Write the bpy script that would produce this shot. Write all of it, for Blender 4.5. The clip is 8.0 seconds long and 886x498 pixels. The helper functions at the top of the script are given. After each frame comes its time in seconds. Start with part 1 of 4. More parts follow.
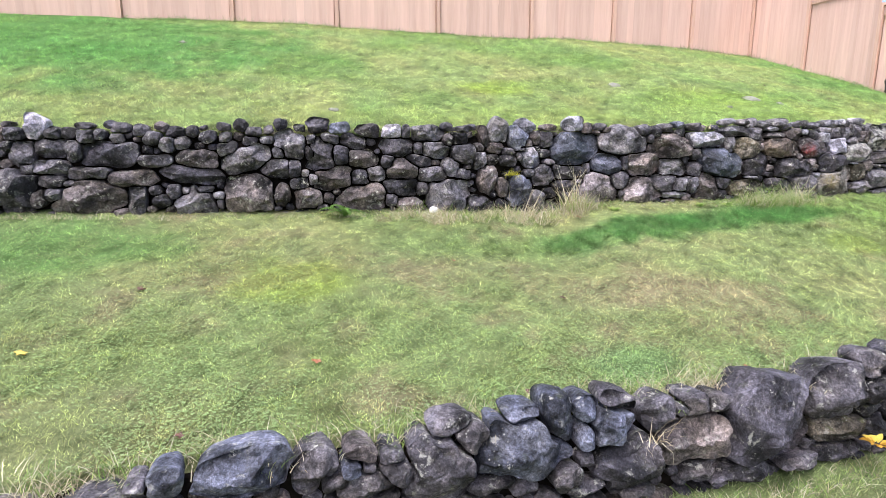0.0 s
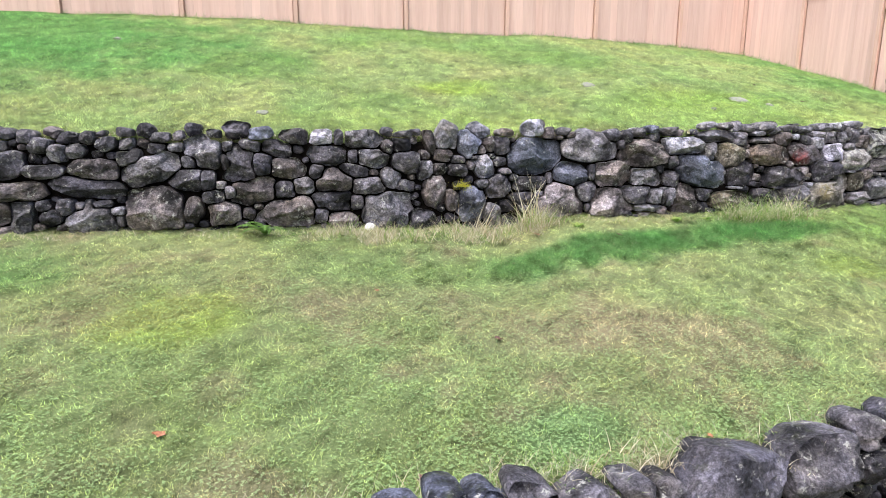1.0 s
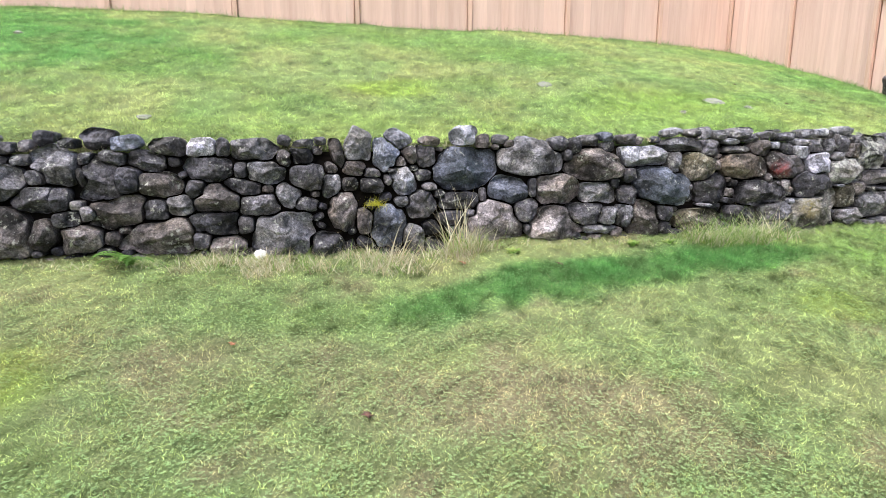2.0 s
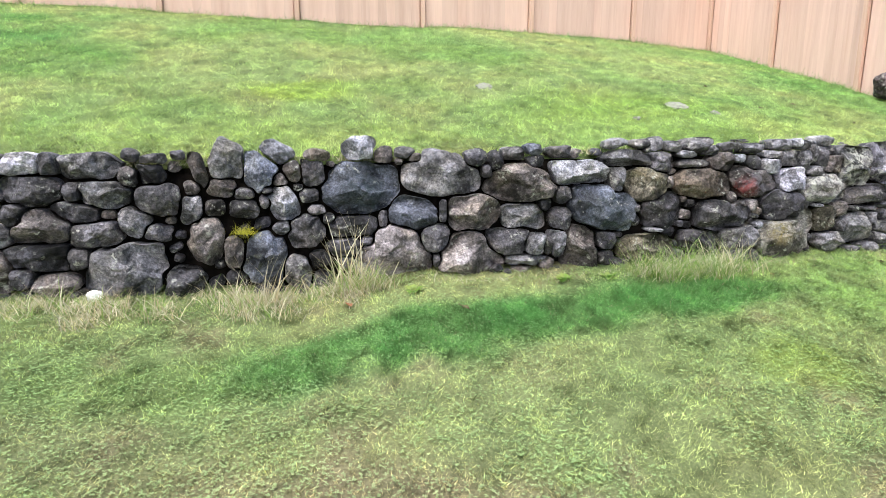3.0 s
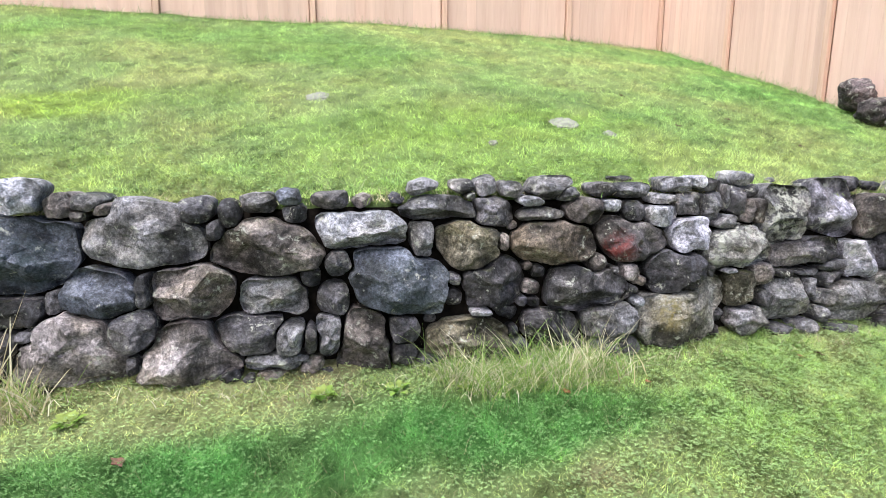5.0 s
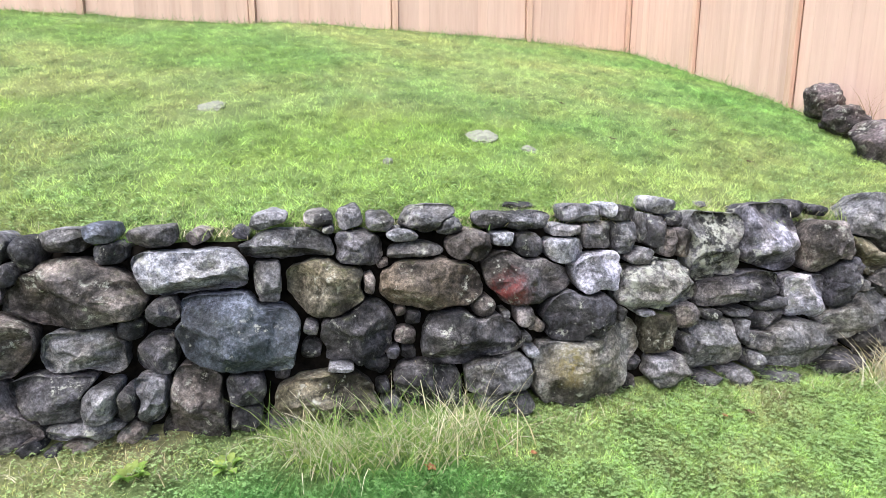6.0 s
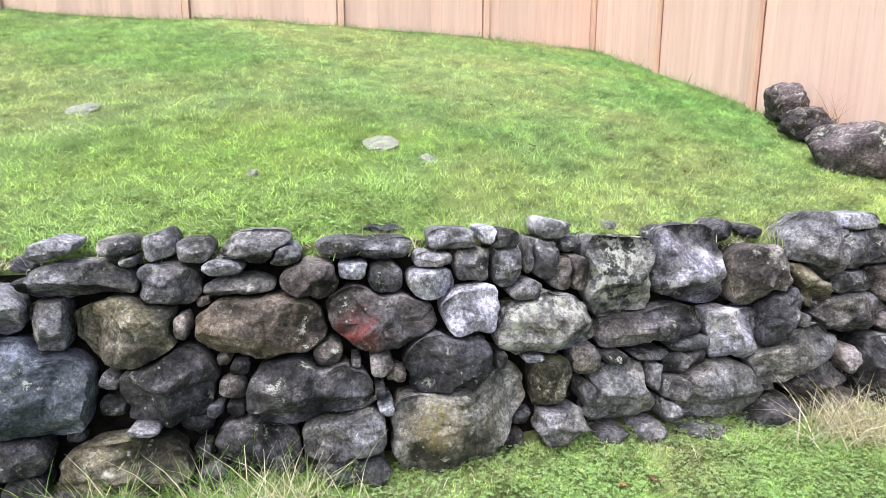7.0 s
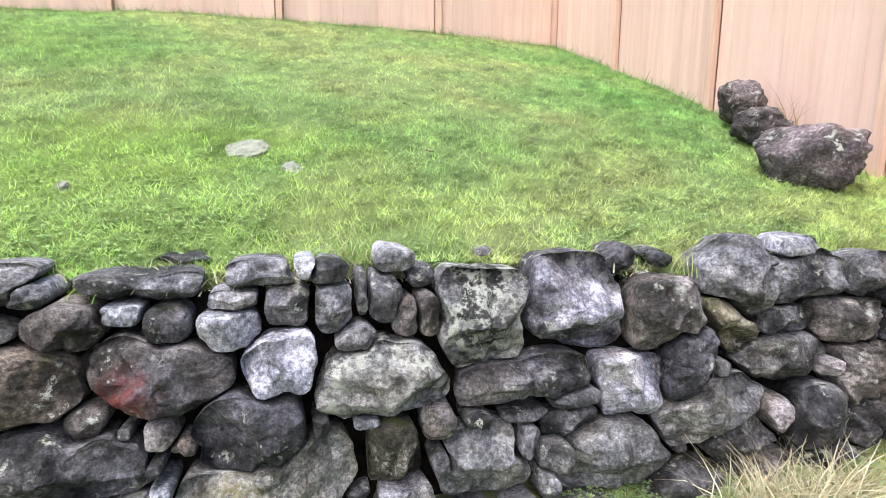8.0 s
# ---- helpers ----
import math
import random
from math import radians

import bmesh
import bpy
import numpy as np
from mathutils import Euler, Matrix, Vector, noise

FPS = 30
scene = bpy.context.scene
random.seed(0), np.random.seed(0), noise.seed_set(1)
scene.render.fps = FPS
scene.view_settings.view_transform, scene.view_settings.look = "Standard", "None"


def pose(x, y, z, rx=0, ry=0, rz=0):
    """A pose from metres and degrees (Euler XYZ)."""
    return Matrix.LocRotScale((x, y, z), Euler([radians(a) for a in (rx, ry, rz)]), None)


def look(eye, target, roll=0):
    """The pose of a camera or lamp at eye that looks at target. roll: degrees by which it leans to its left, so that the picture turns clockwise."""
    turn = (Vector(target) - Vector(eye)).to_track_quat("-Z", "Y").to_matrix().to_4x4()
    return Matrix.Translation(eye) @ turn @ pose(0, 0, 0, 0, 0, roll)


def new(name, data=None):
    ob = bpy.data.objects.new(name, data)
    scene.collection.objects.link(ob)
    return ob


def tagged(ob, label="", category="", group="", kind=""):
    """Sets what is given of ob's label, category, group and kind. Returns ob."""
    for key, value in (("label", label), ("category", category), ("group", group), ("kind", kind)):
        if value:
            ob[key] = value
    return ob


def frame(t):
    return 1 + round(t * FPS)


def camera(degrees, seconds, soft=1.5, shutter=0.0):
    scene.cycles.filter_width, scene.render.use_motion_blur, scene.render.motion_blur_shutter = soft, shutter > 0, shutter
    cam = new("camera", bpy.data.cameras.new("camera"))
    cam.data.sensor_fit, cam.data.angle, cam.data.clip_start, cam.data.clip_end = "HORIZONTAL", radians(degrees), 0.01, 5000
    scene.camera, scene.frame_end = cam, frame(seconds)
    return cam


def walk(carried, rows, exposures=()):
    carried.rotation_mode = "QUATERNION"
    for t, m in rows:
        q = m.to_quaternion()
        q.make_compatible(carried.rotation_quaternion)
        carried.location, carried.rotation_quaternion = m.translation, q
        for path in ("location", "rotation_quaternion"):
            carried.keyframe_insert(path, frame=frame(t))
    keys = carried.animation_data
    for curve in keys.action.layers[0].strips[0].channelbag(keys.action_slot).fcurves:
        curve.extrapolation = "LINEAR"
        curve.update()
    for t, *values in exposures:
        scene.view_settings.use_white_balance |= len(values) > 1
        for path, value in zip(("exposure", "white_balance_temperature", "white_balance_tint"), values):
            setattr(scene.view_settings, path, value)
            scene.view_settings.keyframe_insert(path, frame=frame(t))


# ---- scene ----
cam = camera(74.7, 8.0, 0.85)
PATH = [  # seconds, eye, target, roll
    (0.0, (0.042, 0.168, 1.546), (0.029, 2.129, 1.155), 0.05),
    (0.5, (0.297, 0.523, 1.558), (0.280, 2.485, 1.171), 0.0),
    (1.0, (0.630, 0.958, 1.589), (0.612, 2.921, 1.202), 0.0),
    (1.5, (0.994, 1.423, 1.633), (0.974, 3.384, 1.244), 0.0),
    (3.0, (2.144, 2.789, 1.742), (2.119, 4.751, 1.358), 0.0),
    (3.5, (2.525, 3.214, 1.807), (2.496, 5.177, 1.425), 0.0),
    (4.0, (2.885, 3.605, 1.860), (2.852, 5.567, 1.477), 0.1),
    (4.5, (3.233, 3.972, 1.892), (3.199, 5.935, 1.509), 0.1),
    (6.0, (4.214, 4.801, 2.040), (4.173, 6.763, 1.655), 0.0),
    (6.5, (4.542, 5.051, 2.061), (4.495, 7.014, 1.679), 0.0),
    (7.0, (4.839, 5.301, 2.079), (4.792, 7.263, 1.694), 0.0),
    (7.5, (5.146, 5.553, 2.089), (5.094, 7.515, 1.702), 0.0),
    (8.0, (5.449, 5.825, 2.100), (5.399, 7.787, 1.715), 0.1),
]
walk(cam, [(t, look(eye, target, roll)) for t, eye, target, roll in PATH],
     exposures=((0.0, 1.24, 6120, 16), (3.0, 1.27, 6250, 5.5), (8.0, 1.38, 6120, 6.5)))

# ---- light: a bright overcast day ----
world = bpy.data.worlds.new("overcast_sky")
scene.world = world
world.use_nodes = True
wn = world.node_tree.nodes
sky = wn.new("ShaderNodeTexSky")
sky.sky_type = "NISHITA"
sky.sun_disc = False
sky.sun_elevation = radians(52)
sky.sun_rotation = radians(200)
sky.air_density, sky.dust_density, sky.ozone_density = 1.0, 4.0, 1.0
wn["Background"].inputs["Strength"].default_value = 0.125
world.node_tree.links.new(sky.outputs["Color"], wn["Background"].inputs["Color"])
sun_data = bpy.data.lights.new("sun", "SUN")
sun_data.energy, sun_data.angle, sun_data.color = 2.5, radians(20), (1.0, 0.965, 0.93)
sun = new("sun", sun_data)
sun.matrix_world = look((-4, 4, 20), (0.0, 5.0, 0))


# ---- shape of the plot ----
def smooth(a, b, v):
    k = np.clip((np.asarray(v, float) - a) / (b - a), 0, 1)
    return k * k * (3 - 2 * k)


def main_face(x, z=1.2):
    """The y of the upper stone wall's face, which leans back."""
    xs = (-14, -6, -3, -1.96, 0, 0.5, 1.46, 2.2, 2.85, 3.48, 4.7, 5.4, 6.1, 8.5)
    ys = (3.7, 5.3, 5.80, 6.04, 6.42, 6.62, 6.87, 6.91, 7.02, 7.17, 7.41, 7.62, 7.82, 8.45)
    return np.interp(x, xs, ys) + 0.2 * (np.asarray(z) - 1.2)


def near_face(x, z=-0.2):
    """The y of the lower stone wall's face."""
    return 2.75 + 0.32 * np.clip(x, -8, 10) + 0.15 * (np.asarray(z) + 0.2)


def hashed(i, j, seed):
    h = np.sin(i * 127.1 + j * 311.7 + seed * 74.7) * 43758.5453
    return h - np.floor(h)


def value_noise(x, y, seed=0):
    i, j = np.floor(x), np.floor(y)
    u, v = x - i, y - j
    u, v = u * u * (3 - 2 * u), v * v * (3 - 2 * v)
    low = hashed(i, j, seed) * (1 - u) + hashed(i + 1, j, seed) * u
    high = hashed(i, j + 1, seed) * (1 - u) + hashed(i + 1, j + 1, seed) * u
    return low * (1 - v) + high * v


def fbm(x, y, seed=0, octaves=4):
    total, amp, size = 0, 0.5, 1.0
    for k in range(octaves):
        total = total + amp * value_noise(x * size, y * size, seed + k)
        amp, size = amp * 0.5, size * 2.1
    return total / (1 - 0.5 ** octaves)


def fbm3(x, y, z, octaves=4):
    """Value noise in three dimensions, 0 to 1."""
    total, amp = 0, 0.5
    for o in range(octaves):
        i, j, k = np.floor(x), np.floor(y), np.floor(z)
        u, v, w = x - i, y - j, z - k
        u, v, w = (q * q * (3 - 2 * q) for q in (u, v, w))
        level = 0
        for dk in (0, 1):
            low = hashed(i, j, (k + dk) * 0.73 + o) * (1 - u) + hashed(i + 1, j, (k + dk) * 0.73 + o) * u
            high = hashed(i, j + 1, (k + dk) * 0.73 + o) * (1 - u) + hashed(i + 1, j + 1, (k + dk) * 0.73 + o) * u
            level = level + (low * (1 - v) + high * v) * (w if dk else 1 - w)
        total = total + amp * level
        amp, x, y, z = amp * 0.5, x * 2.1, y * 2.1, z * 2.1
    return total / (1 - 0.5 ** octaves)


FOOT_X, FOOT_Z = (-4, -2, 0, 1.1, 1.8, 4.5, 6.4, 8.0), (0.77, 0.73, 0.71, 0.64, 0.76, 0.76, 0.78, 0.8)


def lower_z(x, y):
    return -0.52 + 0.012 * (np.clip(near_face(x) - y, 0, 12)) * -1 + 0.03 * (fbm(x * 0.8, y * 0.8, 5) - 0.5)


def middle_z(x, y):
    y0, y1 = near_face(x), main_face(x, 0.75)
    k = np.clip((y - y0) / (y1 - y0), 0, 1.1)
    foot = np.interp(x, FOOT_X, FOOT_Z)
    return 0.0 + foot * k ** 1.08 + 0.05 * (fbm(x * 0.9, y * 0.9, 9) - 0.5) + 0.022 * (fbm(x * 3.5, y * 3.5, 10) - 0.5)


def upper_z(x, y):
    d = np.clip(y - main_face(x, 1.65), 0, 6.5)
    slope = np.interp(x, (-4, 2, 5, 7.5), (0.37, 0.338, 0.308, 0.30))
    top = np.interp(x, (-4, 0, 3.5, 5, 6, 7.2), (1.60, 1.61, 1.67, 1.68, 1.64, 1.62))
    edge = 0.055 * (1 - smooth(0.05, 0.45, y - main_face(x, 1.65)))
    return top - edge + slope * (np.sqrt(d * d + 0.04) - 0.2) + 0.05 * (fbm(x * 0.8, y * 0.8, 13) - 0.5) + 0.022 * (fbm(x * 3.5, y * 3.5, 15) - 0.5)


def ground_z(x, y):
    x, y = np.asarray(x, float), np.asarray(y, float)
    return np.where(y < near_face(x) + 0.26, lower_z(x, y), np.where(y < main_face(x, 1.2) + 0.3, middle_z(x, y), upper_z(x, y)))


# ---- turf colours: the patches of different grasses, moss and dry thatch ----
GREEN, YELLOW_GREEN, LIME = (0.225, 0.335, 0.115), (0.345, 0.385, 0.17), (0.34, 0.46, 0.065)
FESCUE, THATCH, CLOVER = (0.10, 0.285, 0.078), (0.38, 0.325, 0.205), (0.24, 0.37, 0.155)
PATCHES = [  # x, y, half-length, half-width, turn in degrees, colour, strength
    (0.80, 8.60, 0.75, 0.42, 25, LIME, 0.5), (1.5, 8.95, 0.8, 0.4, 20, GREEN, 0.6),
    (-1.2, 4.60, 0.55, 0.40, 10, LIME, 0.45), (-2.9, 4.9, 1.0, 0.7, 10, GREEN, 0.6),
    (1.35, 5.85, 0.65, 0.40, 15, FESCUE, 0.72), (2.15, 6.15, 0.75, 0.40, 25, FESCUE, 0.75),
    (2.95, 6.42, 0.85, 0.34, 16, FESCUE, 0.75), (3.95, 6.72, 0.8, 0.26, 12, FESCUE, 0.75), (0.55, 5.55, 0.7, 0.3, 12, GREEN, 0.6),
    (1.50, 4.75, 0.95, 0.40, 8, THATCH, 0.65), (2.3, 4.6, 0.6, 0.3, 0, THATCH, 0.5), (0.2, 5.0, 0.9, 0.35, 5, THATCH, 0.35),
    (1.30, 3.75, 0.45, 0.25, 15, CLOVER, 0.8), (4.20, 6.00, 0.4, 0.25, 10, LIME, 0.35),
    # Left-hand patches: deeper green grass, with the lens's dark corner put into colour.
    (-5.4, 9.2, 3.6, 2.6, 10, FESCUE, 0.72), (-3.6, 5.0, 1.4, 1.0, 10, FESCUE, 0.45),
    (6.70, 10.6, 1.5, 0.9, -70, FESCUE, 0.38), (6.0, 12.5, 1.6, 0.6, 0, FESCUE, 0.32),
    (5.9, 7.0, 1.7, 0.6, 17, GREEN, 0.4), (4.0, 8.0, 2.4, 0.5, 14, (0.42, 0.50, 0.18), 0.35), (0.6, 7.2, 2.2, 0.4, 12, (0.40, 0.48, 0.17), 0.35), (3.6, 8.6, 1.5, 0.6, 12, LIME, 0.22), (-1.6, 3.6, 1.3, 0.6, 14, GREEN, 0.4)
]


def turf(x, y):
    """The turf's colour at x, y, an array of n times 3."""
    x, y = np.asarray(x, float), np.asarray(y, float)
    wide = smooth(0.35, 0.65, fbm(x * 0.55, y * 0.55, 21))[:, None]
    mid = smooth(0.3, 0.7, fbm(x * 2.2, y * 2.2, 31))[:, None]
    c = np.array(GREEN) * (1 - wide) + np.array(YELLOW_GREEN) * wide
    c = c * (1 - 0.45 * mid) + np.array(CLOVER) * 0.45 * mid
    dry = smooth(0.52, 0.75, fbm(x * 3.1, y * 3.1, 41)) * np.where(y < main_face(x) + 0.2, 0.65, 0.10)
    dry = dry[:, None]
    middle = np.where(y < main_face(x) + 0.2, 0.30, 0.0)[:, None]
    c = c * (1 - middle) + np.array((0.365, 0.355, 0.185)) * middle
    c = c * (1 - dry) + np.array(THATCH) * dry
    ragged = 0.9 * (fbm(x * 2.6, y * 2.6, 55) - 0.5)
    for px, py, a, b, turn, colour, strength in PATCHES:
        cs, sn = math.cos(radians(turn)), math.sin(radians(turn))
        u, v = (x - px) * cs + (y - py) * sn, -(x - px) * sn + (y - py) * cs
        r = np.sqrt((u / a) ** 2 + (v / b) ** 2) + ragged
        k = (1 - smooth(0.45, 1.15, r))[:, None] * strength
        c = c * (1 - k) + np.array(colour) * k
    tuft = smooth(0.25, 0.75, fbm(x * 6.5, y * 6.5, 71, 3))
    hole = smooth(0.60, 0.74, fbm(x * 15, y * 15, 81, 3))
    return c * ((0.86 + 0.28 * tuft) * (1 - np.where(y < main_face(x) + 0.2, 0.36, 0.4) * hole))[:, None]


# ---- materials ----
def shader(name):
    m = bpy.data.materials.new(name)
    m.use_nodes = True
    n, l = m.node_tree.nodes, m.node_tree.links
    return m, n, l, n["Principled BSDF"]


def noise_node(n, l, scale, detail=6, rough=0.6, source=None, kind="Position"):
    t = n.new("ShaderNodeTexNoise")
    t.inputs["Scale"].default_value, t.inputs["Detail"].default_value, t.inputs["Roughness"].default_value = scale, detail, rough
    if source is None:
        source = n.new("ShaderNodeNewGeometry").outputs["Position"]
    l.new(source, t.inputs["Vector"])
    return t.outputs["Fac"]


def ramp(n, l, fac, stops):
    r = n.new("ShaderNodeValToRGB")
    e = r.color_ramp.elements
    while len(e) < len(stops):
        e.new(0.5)
    for el, (at, c) in zip(e, stops):
        el.position, el.color = at, (*((c, c, c) if isinstance(c, (int, float)) else c), 1)
    l.new(fac, r.inputs["Fac"])
    return r.outputs["Color"]


def mixed(n, l, fac, a, b, blend="MIX"):
    m = n.new("ShaderNodeMix")
    m.data_type, m.blend_type = "RGBA", blend
    for sock, v in ((m.inputs[0], fac), (m.inputs[6], a), (m.inputs[7], b)):
        if isinstance(v, (int, float)):
            sock.default_value = v
        elif isinstance(v, tuple):
            sock.default_value = (*v, 1)
        else:
            l.new(v, sock)
    return m.outputs[2]


def bumped(n, l, bsdf, heights, strength=0.6, distance=0.01):
    normal = None
    for h, s in heights:
        b = n.new("ShaderNodeBump")
        b.inputs["Strength"].default_value, b.inputs["Distance"].default_value = strength * s, distance
        l.new(h, b.inputs["Height"])
        if normal:
            l.new(normal, b.inputs["Normal"])
        normal = b.outputs["Normal"]
    l.new(normal, bsdf.inputs["Normal"])


def stone_material(name, dark, light, lichen=0.35, stain=None, moss=0.25, low=0.40, high=1.7):
    """Field stone: mottled and grainy, rain-streaked, with lichen; stain: colour, local place, radius of a coloured blotch."""
    m, n, l, bsdf = shader(name)
    rnd = n.new("ShaderNodeObjectInfo").outputs["Random"]
    place = n.new("ShaderNodeVectorMath")  # every stone has a grain of its own
    place.operation = "MULTIPLY_ADD"
    spread = n.new("ShaderNodeCombineXYZ")
    for k in range(3):
        l.new(rnd, spread.inputs[k])
    l.new(spread.outputs["Vector"], place.inputs[0])
    place.inputs[1].default_value = (31.0, 17.0, 23.0)
    l.new(n.new("ShaderNodeNewGeometry").outputs["Position"], place.inputs[2])
    place = place.outputs["Vector"]
    big = noise_node(n, l, 4.2, 6, 0.6, place)
    mid = noise_node(n, l, 15.0, 8, 0.7, place)
    fine = noise_node(n, l, 60.0, 5, 0.7, place)
    grit = noise_node(n, l, 170.0, 3, 0.7, place)
    c = ramp(n, l, big, [(0.38, tuple(0.66 * low * k for k in (dark[0], dark[1] * 0.99, dark[2] * 1.2))), (0.65, tuple(0.66 * high * k for k in (light[0], light[1] * 0.99, light[2] * 1.2)))])
    c = mixed(n, l, 0.7, c, ramp(n, l, mid, [(0.36, 0.42), (0.50, 0.92), (0.66, 1.6)]), "MULTIPLY")
    c = mixed(n, l, 0.7, c, ramp(n, l, fine, [(0.34, 0.30), (0.50, 0.95), (0.66, 1.75)]), "MULTIPLY")
    c = mixed(n, l, 0.55, c, ramp(n, l, grit, [(0.36, 0.35), (0.50, 0.95), (0.66, 1.6)]), "MULTIPLY")
    c = mixed(n, l, 0.8, c, ramp(n, l, rnd, [(0.0, 0.65), (1.0, 1.3)]), "MULTIPLY")
    # cracks: thin dark lines where a warped noise crosses its mean
    crack = ramp(n, l, noise_node(n, l, 6.5, 4, 0.62, place), [(0.485, 1.0), (0.499, 0.35), (0.513, 1.0)])
    c = mixed(n, l, 0.45, c, crack, "MULTIPLY")
    # dark rain streaks running down
    run = n.new("ShaderNodeMapping")
    run.inputs["Scale"].default_value = (8.0, 8.0, 1.7)
    l.new(place, run.inputs["Vector"])
    c = mixed(n, l, 0.75, c, ramp(n, l, noise_node(n, l, 1.0, 6, 0.68, run.outputs["Vector"]), [(0.50, 1.0), (0.66, 0.32)]), "MULTIPLY")
    if stain:
        colour, (sx, sy, sz), radius = stain
        tex = n.new("ShaderNodeTexCoord").outputs["Object"]
        d = n.new("ShaderNodeVectorMath")
        d.operation = "DISTANCE"
        l.new(tex, d.inputs[0])
        d.inputs[1].default_value = (sx, sy, sz)
        wob = n.new("ShaderNodeMath")
        wob.operation = "MULTIPLY_ADD"
        l.new(noise_node(n, l, 18.0, 5, 0.7), wob.inputs[0])
        wob.inputs[1].default_value = radius * 1.3
        l.new(d.outputs["Value"], wob.inputs[2])
        k = ramp(n, l, wob.outputs["Value"], [(radius * 0.85, 0.85), (radius * 1.8, 0.0)])
        k = mixed(n, l, 1.0, k, ramp(n, l, noise_node(n, l, 26.0, 8, 0.78), [(0.40, 0.1), (0.58, 1.0)]), "MULTIPLY")
        c = mixed(n, l, k, c, colour)
    # olive and rust-brown film
    film = ramp(n, l, noise_node(n, l, 3.4, 5, 0.65, place), [(0.46, 0.0), (0.66, 0.75)])
    c = mixed(n, l, film, c, mixed(n, l, 1.0, c, (1.08, 1.0, 0.80), "MULTIPLY"))
    # moss on what faces the sky
    up = n.new("ShaderNodeSeparateXYZ")
    l.new(n.new("ShaderNodeNewGeometry").outputs["Normal"], up.inputs[0])
    facing = ramp(n, l, up.outputs["Z"], [(0.45, 0.0), (0.95, 1.0)])
    patch = ramp(n, l, noise_node(n, l, 11.0, 5, 0.65, place), [(0.54, 0.0), (0.68, moss)])
    c = mixed(n, l, mixed(n, l, 1.0, facing, patch, "MULTIPLY"), c, (0.10, 0.115, 0.025))
    # lichen: ragged pale crusts and single flecks
    crust = ramp(n, l, noise_node(n, l, 24.0, 8, 0.74, place), [(0.575 - 0.09 * lichen, 0.0), (0.63 - 0.08 * lichen, 0.85)])
    where = ramp(n, l, noise_node(n, l, 7.0, 4, 0.6, place), [(0.54 - 0.16 * lichen, 0.0), (0.64 - 0.12 * lichen, 1.0)])
    c = mixed(n, l, mixed(n, l, 1.0, crust, where, "MULTIPLY"), c, (0.40, 0.40, 0.36))
    v = n.new("ShaderNodeTexVoronoi")
    v.inputs["Scale"].default_value = 26.0
    l.new(place, v.inputs["Vector"])
    c = mixed(n, l, mixed(n, l, 1.0, ramp(n, l, v.outputs["Distance"], [(0.06, 0.75), (0.17, 0.0)]), ramp(n, l, noise_node(n, l, 5.5, 4, 0.65, place), [(0.50, 0.0), (0.60, 1.0)]), "MULTIPLY"), c, (0.40, 0.40, 0.37))
    l.new(c, bsdf.inputs["Base Color"])
    l.new(ramp(n, l, fine, [(0.3, 0.82), (0.7, 0.5)]), bsdf.inputs["Roughness"])
    bsdf.inputs["Specular IOR Level"].default_value = 0.3
    bumped(n, l, bsdf, [(noise_node(n, l, 17.0, 8, 0.68, place), 1.0), (fine, 0.45)], 1.0, 0.022)
    return m


DARK = stone_material("dark_basalt", (0.042, 0.040, 0.042), (0.145, 0.137, 0.133))
BLACK = stone_material("black_basalt", (0.026, 0.026, 0.031), (0.10, 0.096, 0.10), 0.2)
GREY = stone_material("grey_basalt", (0.085, 0.082, 0.080), (0.235, 0.228, 0.215))
PLAIN = stone_material("smooth_grey_stone", (0.14, 0.137, 0.125), (0.245, 0.24, 0.22), 0.1, None, 0.2, 0.9, 1.9)
BROWN = stone_material("brown_grey_stone", (0.065, 0.054, 0.047), (0.205, 0.178, 0.150))
TAN = stone_material("tan_stone", (0.13, 0.11, 0.095), (0.32, 0.285, 0.25), 0.3, None, 0.1, 0.7, 1.8)
BLUE = stone_material("blue_grey_stone", (0.045, 0.053, 0.070), (0.165, 0.18, 0.205), 0.2)
PALE = stone_material("pale_grey_stone", (0.17, 0.17, 0.17), (0.36, 0.36, 0.35), 0.3, None, 0.2, 1.05, 1.8)
WHITE = stone_material("chalky_pale_stone", (0.23, 0.225, 0.235), (0.46, 0.45, 0.455), 0.2, None, 0.0, 1.6, 2.1)
MOSSY = stone_material("olive_stone", (0.085, 0.075, 0.045), (0.23, 0.205, 0.135), 0.3, None, 0.8)
UMBER = stone_material("umber_stone", (0.075, 0.055, 0.04), (0.23, 0.185, 0.13), 0.25)
TEAL = stone_material("teal_dark_stone", (0.06, 0.068, 0.082), (0.165, 0.18, 0.20), 0.15, ((0.014, 0.027, 0.034), (0.05, -0.06, -0.03), 0.20))
RED = stone_material("red_stained_stone", (0.075, 0.065, 0.06), (0.21, 0.19, 0.175), 0.3, ((0.17, 0.022, 0.02), (-0.09, -0.07, -0.04), 0.11))
YELLOW = stone_material("yellow_mossed_stone", (0.12, 0.112, 0.085), (0.27, 0.26, 0.215), 0.2, ((0.17, 0.14, 0.045), (-0.12, -0.07, 0.03), 0.12))
LICHEN = stone_material("lichen_covered_stone", (0.085, 0.083, 0.078), (0.25, 0.245, 0.225), 1.0)
BOULDER = stone_material("brown_boulder_stone", (0.07, 0.055, 0.05), (0.165, 0.13, 0.118), 0.4, None, 0.2, 0.7, 1.6)
PURPLE = stone_material("purple_grey_stone", (0.15, 0.14, 0.15), (0.36, 0.345, 0.355), 0.35, ((0.028, 0.026, 0.034), (0.03, -0.06, -0.08), 0.12))


